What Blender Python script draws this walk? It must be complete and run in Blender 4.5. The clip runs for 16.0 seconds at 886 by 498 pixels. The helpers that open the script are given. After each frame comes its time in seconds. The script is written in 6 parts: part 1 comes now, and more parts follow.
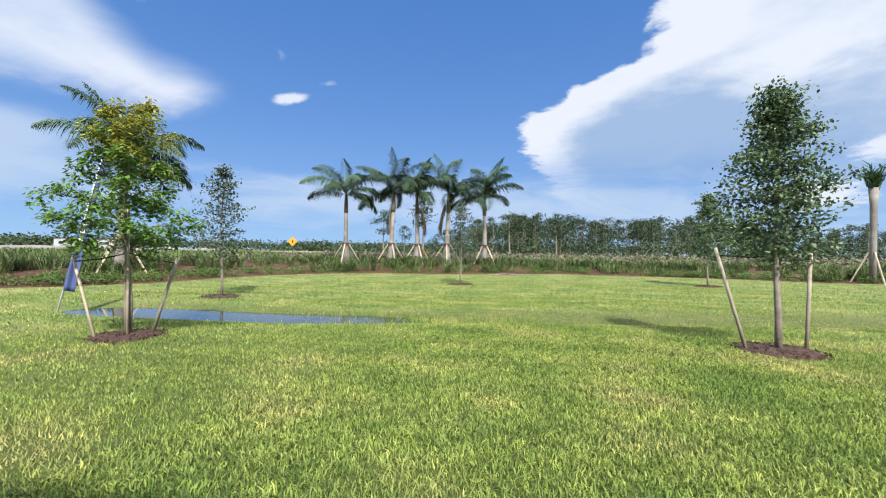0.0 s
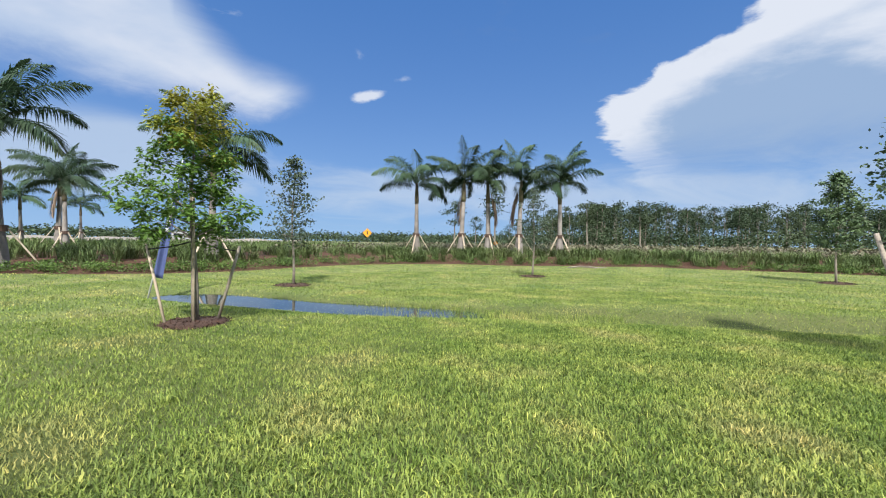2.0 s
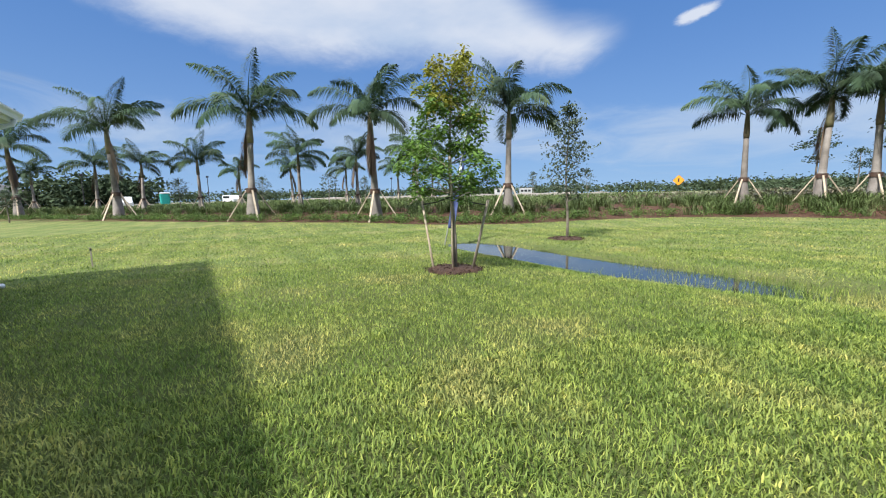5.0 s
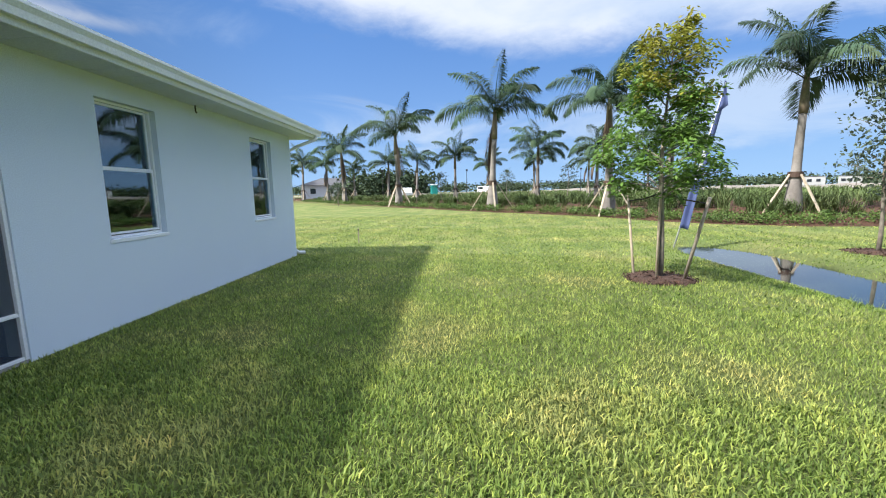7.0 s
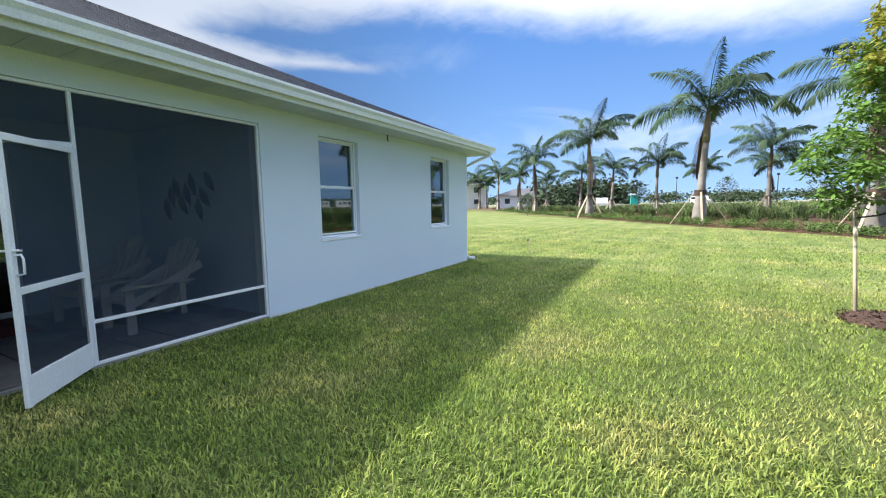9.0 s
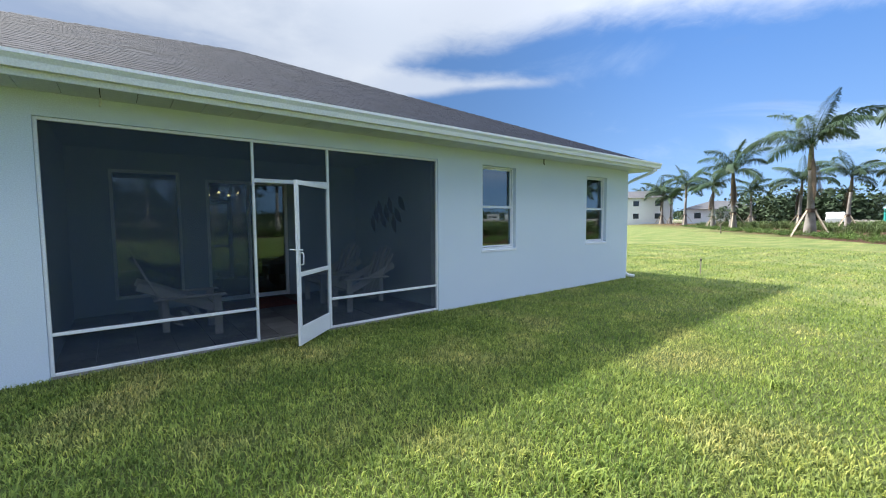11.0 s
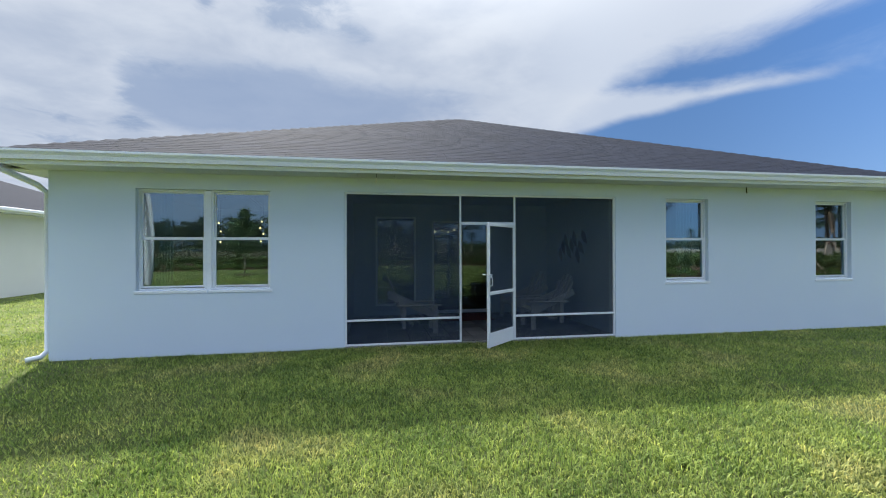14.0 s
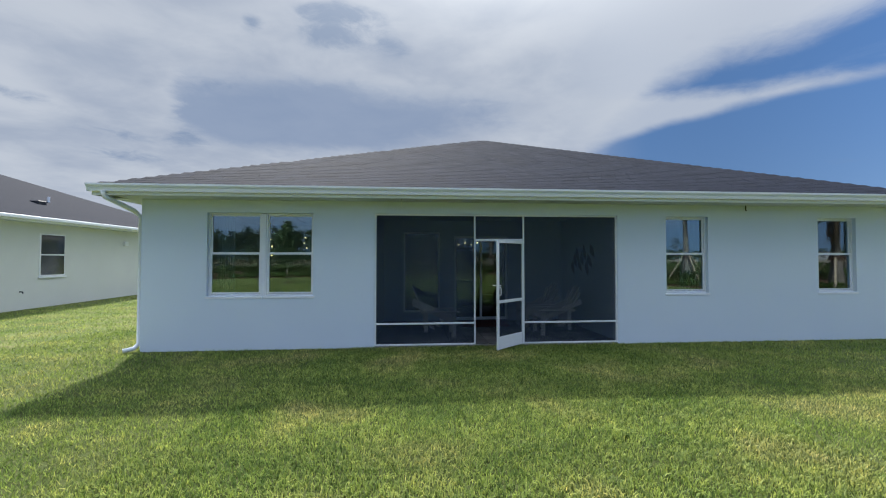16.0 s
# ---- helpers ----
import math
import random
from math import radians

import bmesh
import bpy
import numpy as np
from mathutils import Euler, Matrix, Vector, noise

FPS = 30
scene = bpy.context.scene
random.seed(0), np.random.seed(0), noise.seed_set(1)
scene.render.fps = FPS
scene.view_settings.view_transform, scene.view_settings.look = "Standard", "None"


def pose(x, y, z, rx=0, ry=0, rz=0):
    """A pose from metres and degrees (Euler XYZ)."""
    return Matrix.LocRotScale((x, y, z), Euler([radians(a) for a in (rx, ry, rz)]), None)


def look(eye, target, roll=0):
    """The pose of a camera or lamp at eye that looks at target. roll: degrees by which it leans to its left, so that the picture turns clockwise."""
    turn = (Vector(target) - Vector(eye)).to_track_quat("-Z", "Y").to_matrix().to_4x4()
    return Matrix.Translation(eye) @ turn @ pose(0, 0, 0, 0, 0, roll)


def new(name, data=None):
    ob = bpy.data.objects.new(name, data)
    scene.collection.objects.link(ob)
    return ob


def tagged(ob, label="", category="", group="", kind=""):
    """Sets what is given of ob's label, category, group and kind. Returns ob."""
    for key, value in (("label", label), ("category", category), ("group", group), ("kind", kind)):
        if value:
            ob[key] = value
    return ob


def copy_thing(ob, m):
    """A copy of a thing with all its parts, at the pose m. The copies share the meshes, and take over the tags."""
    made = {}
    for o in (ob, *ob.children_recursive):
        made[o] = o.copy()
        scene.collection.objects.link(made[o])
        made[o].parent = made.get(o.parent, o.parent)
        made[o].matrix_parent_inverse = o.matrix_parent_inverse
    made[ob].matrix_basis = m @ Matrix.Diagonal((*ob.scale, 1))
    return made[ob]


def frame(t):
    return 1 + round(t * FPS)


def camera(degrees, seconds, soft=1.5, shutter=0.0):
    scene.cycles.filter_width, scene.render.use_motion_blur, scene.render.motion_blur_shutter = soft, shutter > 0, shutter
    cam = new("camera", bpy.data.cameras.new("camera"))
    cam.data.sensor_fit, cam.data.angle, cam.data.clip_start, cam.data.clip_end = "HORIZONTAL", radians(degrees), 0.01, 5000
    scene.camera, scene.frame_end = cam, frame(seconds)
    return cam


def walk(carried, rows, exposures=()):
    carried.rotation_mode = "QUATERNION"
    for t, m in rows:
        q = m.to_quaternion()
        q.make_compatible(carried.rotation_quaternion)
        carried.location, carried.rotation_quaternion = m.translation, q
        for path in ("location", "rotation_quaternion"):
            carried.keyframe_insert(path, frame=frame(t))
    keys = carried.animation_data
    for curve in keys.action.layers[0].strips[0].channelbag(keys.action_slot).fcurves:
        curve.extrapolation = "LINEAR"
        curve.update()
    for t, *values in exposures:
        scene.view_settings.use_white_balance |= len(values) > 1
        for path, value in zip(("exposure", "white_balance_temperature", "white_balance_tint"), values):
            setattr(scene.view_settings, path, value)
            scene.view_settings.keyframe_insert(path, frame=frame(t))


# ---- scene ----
cam = camera(94.2, 16.0, soft=1.1)
PATH = [
    (0, (0.464, -0.378, 1.52), (0.206, 1.605, 1.534), 0.8),
    (0.5, (0.458, -0.241, 1.481), (0.141, 1.734, 1.5), 0.8),
    (1, (0.46, -0.061, 1.446), (0.07, 1.901, 1.456), 0.8),
    (1.5, (0.464, 0.206, 1.465), (-0.023, 2.146, 1.452), 0.9),
    (2, (0.448, 0.43, 1.462), (-0.152, 2.337, 1.43), 0.8),
    (2.5, (0.423, 0.672, 1.431), (-0.311, 2.531, 1.378), 0.9),
    (3, (0.431, 0.889, 1.422), (-0.487, 2.663, 1.331), 0.7),
    (3.5, (0.444, 1.046, 1.432), (-0.672, 2.7, 1.298), 0.6),
    (4, (0.779, 1.206, 1.374), (-0.568, 2.675, 1.206), 0.7),
    (4.2, (0.783, 1.295, 1.416), (-0.64, 2.687, 1.223), 0.1),
    (6.3, (1.117, 2.214, 1.46), (-0.841, 2.516, 1.183), -1.0),
    (6.5, (1.097, 2.328, 1.474), (-0.875, 2.515, 1.197), -1.0),
    (7, (1.058, 2.591, 1.503), (-0.922, 2.522, 1.228), -1.1),
    (7.5, (1.011, 2.856, 1.493), (-0.945, 2.536, 1.226), -1.0),
    (8, (1.02, 3.094, 1.509), (-0.887, 2.548, 1.259), -1.0),
    (8.5, (1.122, 3.257, 1.523), (-0.712, 2.495, 1.291), -0.9),
    (9, (1.271, 3.389, 1.535), (-0.477, 2.44, 1.322), -0.8),
    (9.2, (1.326, 3.442, 1.545), (-0.378, 2.415, 1.341), -0.8),
    (11.3, (1.935, 4.376, 1.609), (0.805, 2.731, 1.482), -0.3),
    (11.5, (1.954, 4.452, 1.611), (0.903, 2.754, 1.495), -0.3),
    (12, (2.008, 4.642, 1.603), (1.118, 2.853, 1.514), -0.2),
    (12.5, (2.005, 4.886, 1.614), (1.284, 3.022, 1.545), -0.1),
    (13, (1.981, 5.14, 1.646), (1.412, 3.223, 1.598), -0.2),
    (13.5, (2.006, 5.42, 1.648), (1.567, 3.469, 1.629), -0.2),
    (14, (2.004, 5.693, 1.653), (1.67, 3.721, 1.658), -0.2),
    (14.5, (1.966, 5.959, 1.697), (1.713, 3.975, 1.713), -0.1),
    (15, (1.895, 6.24, 1.697), (1.692, 4.251, 1.726), -0.1),
    (15.5, (1.827, 6.524, 1.715), (1.653, 4.532, 1.758), -0.0),
    (16, (1.815, 6.78, 1.744), (1.648, 4.787, 1.792), 0.0),
]
EXPOSURE = [(0, 0.95, 6280, 10), (2.0, 0.78, 6280, 10), (4.0, 0.74, 6280, 10), (7.0, 1.08, 6280, 10), (9.0, 1.32, 6280, 10), (12.5, 1.3, 6280, 10), (14.5, 1.06, 6280, 10), (16.0, 0.84, 6280, 10)]
walk(cam, [(t, look(eye, target, roll)) for t, eye, target, roll in PATH], EXPOSURE)

# ---- world, sun and exposure ----
SUN_AZ, SUN_EL = 20.0, 46.9   # the sun stands behind the house, from -y turned towards +x


def sky_world():
    w = bpy.data.worlds.new("sky")
    scene.world = w
    w.use_nodes = True
    nt = w.node_tree
    nt.nodes.clear()
    N, L = nt.nodes.new, nt.links.new

    def math_(op, a, b=None, clamp=False):
        n = N("ShaderNodeMath")
        n.operation, n.use_clamp = op, clamp
        for i, v in enumerate((a, b)):
            if v is None:
                continue
            if isinstance(v, (int, float)):
                n.inputs[i].default_value = v
            else:
                L(v, n.inputs[i])
        return n.outputs[0]

    sky = N("ShaderNodeTexSky")
    sky.sky_type, sky.sun_disc = "NISHITA", False
    sky.sun_elevation, sky.sun_rotation = radians(SUN_EL), radians(180 - SUN_AZ)
    sky.air_density, sky.dust_density, sky.ozone_density = 1.0, 0.6, 3.0
    co = N("ShaderNodeTexCoord").outputs["Generated"]
    sep = N("ShaderNodeSeparateXYZ")
    L(co, sep.inputs[0])
    X, Y, Z = sep.outputs
    # azimuth in degrees, 0 towards +y, 90 towards -x; elevation in degrees
    az = math_("ADD", math_("MULTIPLY", math_("ARCTAN2", math_("MULTIPLY", Y, -1), math_("MULTIPLY", X, -1)), 57.29578), 90)
    el = math_("MULTIPLY", math_("ARCSINE", Z), 57.29578)
    # cloud sheet seen in perspective
    den = math_("ADD", math_("MAXIMUM", Z, 0.0), 0.16)
    comb = N("ShaderNodeCombineXYZ")
    L(math_("DIVIDE", X, den), comb.inputs[0])
    L(math_("DIVIDE", Y, den), comb.inputs[1])
    L(math_("MULTIPLY", Z, 2.0), comb.inputs[2])

    def fbm(scale, detail, rough, distort, off):
        m = N("ShaderNodeMapping")
        m.inputs["Location"].default_value = (off, off * 0.7, 0)
        L(comb.outputs[0], m.inputs[0])
        n = N("ShaderNodeTexNoise")
        n.inputs["Scale"].default_value, n.inputs["Detail"].default_value = scale, detail
        n.inputs["Roughness"].default_value, n.inputs["Distortion"].default_value = rough, distort
        L(m.outputs[0], n.inputs["Vector"])
        return n.outputs["Fac"]

    puff = fbm(2.6, 7, 0.58, 0.3, 3.1)
    wisp = fbm(1.1, 8, 0.62, 0.8, 7.7)
    ragged = fbm(8.5, 6, 0.62, 0.5, 5.5)
    broad = fbm(1.7, 4, 0.5, 0.2, 15.1)

    def blob(a, e, ra, re, lean=0.0):
        da = math_("SUBTRACT", math_("SUBTRACT", az, a), math_("MULTIPLY", math_("SUBTRACT", el, e), lean))
        da = math_("DIVIDE", da, ra)
        de = math_("DIVIDE", math_("SUBTRACT", el, e), re)
        s = math_("ADD", math_("MULTIPLY", da, da), math_("MULTIPLY", de, de))
        return math_("POWER", 2.718, math_("MULTIPLY", s, -1))

    def total(rows):
        out = None
        for weight, *r in rows:
            v = math_("MULTIPLY", blob(*r), weight)
            out = v if out is None else math_("ADD", out, v)
        return out

    def curve(v, stops):
        """A smooth outline: output degrees for input degrees."""
        i0, i1 = stops[0][0], stops[-1][0]
        o0, o1 = min(q for _, q in stops), max(q for _, q in stops)
        n = N("ShaderNodeMapRange")
        n.inputs[1].default_value, n.inputs[2].default_value = i0, i1
        L(v, n.inputs[0])
        r = N("ShaderNodeValToRGB")
        e = r.color_ramp.elements
        while len(e) < len(stops):
            e.new(0.5)
        for k, (p, q) in zip(e, stops):
            g = (q - o0) / (o1 - o0)
            k.position, k.color = (p - i0) / (i1 - i0), (g, g, g, 1)
        L(n.outputs[0], r.inputs[0])
        return math_("ADD", math_("MULTIPLY", r.outputs[0], o1 - o0), o0)

    def step(v, lo, hi):
        n = N("ShaderNodeMapRange")
        n.interpolation_type = "SMOOTHSTEP"
        n.inputs[1].default_value, n.inputs[2].default_value = lo, hi
        L(v, n.inputs[0])
        return n.outputs[0]

    def jitter(n, k):
        return math_("MULTIPLY", math_("SUBTRACT", n, 0.5), k)

    def times(*vs):
        out = vs[0]
        for v in vs[1:]:
            out = math_("MULTIPLY", out, v)
        return out

    def plus(*vs):
        out = vs[0]
        for v in vs[1:]:
            out = math_("ADD", out, v)
        return out

    def mix(f, a, b):
        n = N("ShaderNodeMix")
        n.data_type = "RGBA"
        for sock, v in ((n.inputs[0], f), (n.inputs[6], a), (n.inputs[7], b)):
            if isinstance(v, (int, float)):
                sock.default_value = v
            elif isinstance(v, tuple):
                sock.default_value = v
            else:
                L(v, sock)
        return n.outputs[2]

    tint = N("ShaderNodeMix")
    tint.data_type, tint.blend_type = "RGBA", "MULTIPLY"
    tint.inputs[0].default_value = 1.0
    L(sky.outputs[0], tint.inputs[6])
    tint.inputs[7].default_value = SKY_TINT
    # clear air: deep blue above, paler towards the horizon
    haze = math_("POWER", 2.718, math_("MULTIPLY", math_("MAXIMUM", el, 0.0), -0.080))
    full = mix(0.75, tint.outputs[2], BLUE)
    full = mix(math_("MULTIPLY", haze, 0.92, True), full, HAZE)
    # the air is duller round towards the sun
    full = mix(math_("MULTIPLY", step(az, 105.0, 145.0), 0.65), full, DULL)
    # soft low veils
    full = mix(math_("MULTIPLY", step(plus(total(VEILS), jitter(wisp, 1.5)), 0.25, 1.0), 0.75), full, VEIL)
    # the cumulus bank over the woods: bright rim, blue-grey body
    inside = plus(math_("SUBTRACT", curve(el, BANK_EDGE), az), jitter(puff, 10.0), jitter(ragged, 5.0))
    bank = times(step(inside, 0.0, 2.2), step(plus(el, jitter(wisp, 8.0)), 6.0, 14.5), math_("SUBTRACT", 1.0, step(az, 20.0, 40.0)), step(az, -120.0, -80.0))
    lit = plus(math_("SUBTRACT", 1.15, step(inside, 3.0, 13.0)), math_("MULTIPLY", step(plus(el, jitter(puff, 16.0)), 14.0, 25.0), 0.55), total(BANK_LIT), jitter(puff, 1.1))
    full = mix(math_("MULTIPLY", bank, 0.95), full, mix(step(lit, 0.15, 1.15), BANK_SHADE, CLOUD))
    # the long sheet of high cloud round by the palms and over the house
    low_ = plus(math_("SUBTRACT", el, curve(az, SHEET_LOW)), jitter(wisp, 5.0), jitter(ragged, 2.0))
    high_ = plus(math_("SUBTRACT", curve(az, SHEET_HIGH), el), jitter(wisp, 5.0))
    sheet = times(step(low_, -1.2, 3.4), step(high_, -2.5, 3.5), step(az, 34.0, 40.0), math_("SUBTRACT", 1.0, step(az, 236.0, 258.0)))
    body = mix(step(plus(jitter(broad, 2.2), jitter(puff, 1.2), 0.62), 0.0, 1.0), SHEET_SHADE, CLOUD)
    body = mix(math_("MULTIPLY", step(az, 105.0, 140.0), 0.95), body, SOUTH_LIGHT)
    full = mix(math_("MULTIPLY", sheet, 0.88), full, body)
    # its lower streak
    sl = plus(math_("SUBTRACT", el, curve(az, STREAK_LOW)), jitter(wisp, 2.2))
    sh = plus(math_("SUBTRACT", curve(az, STREAK_HIGH), el), jitter(wisp, 2.6), jitter(ragged, 1.2))
    streak = times(step(sl, -0.4, 1.0), step(sh, -0.6, 1.4), step(az, 122.5, 130.0), math_("SUBTRACT", 1.0, step(az, 150.0, 160.0)))
    full = mix(math_("MULTIPLY", streak, 0.8), full, SOUTH_LIGHT)
    # the shaded bank beyond the house, with dark torn tufts
    south = times(step(az, 148.0, 166.0), math_("SUBTRACT", 1.0, step(az, 236.0, 258.0)))
    grey = mix(step(plus(jitter(broad, 2.0), jitter(puff, 1.6), 0.55), 0.0, 1.0), SOUTH_SHADE, SOUTH_LIGHT)
    full = mix(math_("MULTIPLY", south, 0.9), full, grey)
    dark = times(step(math_("ADD", math_("SUBTRACT", 209.5, az), plus(jitter(puff, 7.0), jitter(ragged, 4.0))), 0.0, 2.5), step(plus(total(SOUTH_BODY), jitter(puff, 1.5), jitter(ragged, 0.5), jitter(broad, 1.2)), 0.25, 1.15))
    full = mix(math_("MULTIPLY", dark, 0.78), full, SOUTH_DARK)
    tufts = step(times(total(TUFTS), math_("MULTIPLY", ragged, 2.0), math_("MULTIPLY", puff, 2.0)), 0.45, 1.35)
    full = mix(math_("MULTIPLY", tufts, 0.75), full, TUFT)
    # a few small puffs
    puffs = step(plus(total(PUFFS), jitter(ragged, 0.9), jitter(puff, 0.6)), 0.38, 0.85)
    full = mix(math_("MULTIPLY", puffs, 0.85), full, CLOUD)
    # unseen thin cloud overhead added as bright fill, brightest on the sun's side
    full = mix(math_("MULTIPLY", step(plus(el, jitter(wisp, 14.0)), 40.0, 60.0), 0.85), full, OVERHEAD_FILL)
    full = mix(math_("MULTIPLY", blob(180 - SUN_AZ, SUN_EL + 3, 30, 12), 0.8), full, AUREOLE_FILL)
    bg = N("ShaderNodeBackground")
    bg.inputs[1].default_value = SKY
    L(full, bg.inputs[0])
    out = N("ShaderNodeOutputWorld")
    L(bg.outputs[0], out.inputs[0])


SKY = 0.085
# added fill: unseen sky far brighter than CLOUD, lifting shaded wall and lawn
OVERHEAD_FILL = (16.8, 18.6, 21.4, 1)
AUREOLE_FILL = (24, 24, 23, 1)
SKY_TINT = (0.30, 0.56, 0.94, 1)
BLUE = (0.43, 1.36, 3.65, 1)
DULL = (0.48, 0.95, 1.85, 1)
HAZE = (2.6, 3.95, 5.7, 1)
VEIL = (3.7, 4.4, 5.4, 1)
CLOUD = (5.5, 5.7, 6.1, 1)
BANK_SHADE = (2.4, 3.25, 4.6, 1)
SHEET_SHADE = (3.7, 4.4, 5.5, 1)
SOUTH_LIGHT = (3.6, 3.85, 4.25, 1)
SOUTH_SHADE = (2.4, 2.75, 3.4, 1)
SOUTH_DARK = (1.45, 1.95, 2.9, 1)
TUFT = (1.45, 1.95, 2.85, 1)
# outlines in degrees: the bank's edge (azimuth at each elevation), the sheet's and the streak's borders (elevation at each azimuth)
BANK_EDGE = [(0, -14), (7, -7), (11, -4.5), (13, -3.5), (16, -2.2), (18, -4), (21, -9.5), (23.6, -17.5), (29, -20.5), (36, -27), (50, -45)]
BANK_LIT = [(0.5, -33, 20, 7, 3.5), (0.4, -24, 24, 5, 3), (0.35, -38, 15, 5, 4), (-0.6, -16, 12, 9, 4), (-0.3, -28, 16.5, 8, 2)]
SHEET_LOW = [(30, 19.5), (37, 16.8), (41, 15.2), (48, 15.8), (56, 15.6), (61, 16.8), (72, 17.2), (83, 17.4), (94, 19.2), (102, 19.4), (112, 21.8), (120, 22.8), (128, 22.6), (134, 21.6), (141, 21.6), (148, 19.0), (156, 12.0), (165, -5), (260, -5)]
SHEET_HIGH = [(30, 18.0), (37, 19.3), (43, 20.6), (46.5, 23), (51, 27), (57, 50), (70, 80), (260, 80)]
STREAK_LOW = [(120, 18.2), (127, 16.9), (134, 16.8), (140, 16.4), (146, 15.8), (152, 14.6), (165, 12)]
STREAK_HIGH = [(120, 18.4), (127, 18.1), (134, 18.8), (140, 19.2), (146, 19.6), (152, 20.5), (165, 24)]
SOUTH_BODY = [(1.0, 197, 19, 13, 4.5), (0.9, 184, 17.5, 16, 4.0), (0.6, 203, 16, 8, 3), (0.5, 172, 20, 12, 3)]
TUFTS = [(1.25, 191, 28.3, 6.0, 2.6), (1.0, 187, 30.5, 7, 1.3), (1.1, 182.0, 27.0, 3.4, 1.8), (0.9, 200.5, 27.5, 1.6, 1.3), (0.85, 215, 13.4, 7, 1.1), (1.0, 207, 14.2, 2.2, 1.4), (0.7, 222, 15.6, 6, 1.0), (0.8, 213, 11.2, 8, 0.9), (0.7, 204, 20.5, 4.0, 1.6)]
PUFFS = [(1.15, 28.0, 19.0, 2.3, 1.0, -1.2), (0.55, 23.3, 21.3, 1.9, 0.7, -1.0), (0.42, 29.4, 25.5, 1.2, 3.0), (0.42, 27.0, 24.0, 1.6, 1.4), (0.45, 10.1, 18.8, 1.6, 0.5), (0.9, -39.5, 10.5, 3.0, 1.6), (0.9, -35, 6.5, 5, 2.2), (0.5, 45.5, 26.0, 5.0, 1.2), (0.4, 30, 16.3, 2.5, 0.6), (0.4, 130, 12.3, 2.5, 0.5)]
VEILS = [(0.75, -20, 6, 34, 5, 0), (0.75, 57, 11, 9, 3.5, 0), (0.6, 62, 7, 22, 4, 0), (0.6, 20, 7, 26, 5, 0), (0.55, 100, 8, 30, 4, 0), (0.45, 120, 19, 22, 4, 0)]
sky_world()
sun = new("sun", bpy.data.lights.new("sun", "SUN"))
sun.data.energy, sun.data.angle, sun.data.color = 5.0, radians(2.2), (1.0, 0.95, 0.86)
sun.matrix_world = look((0, 0, 30), (-math.sin(radians(SUN_AZ)) * 30, math.cos(radians(SUN_AZ)) * 30, 30 - 30 * math.tan(radians(SUN_EL))))

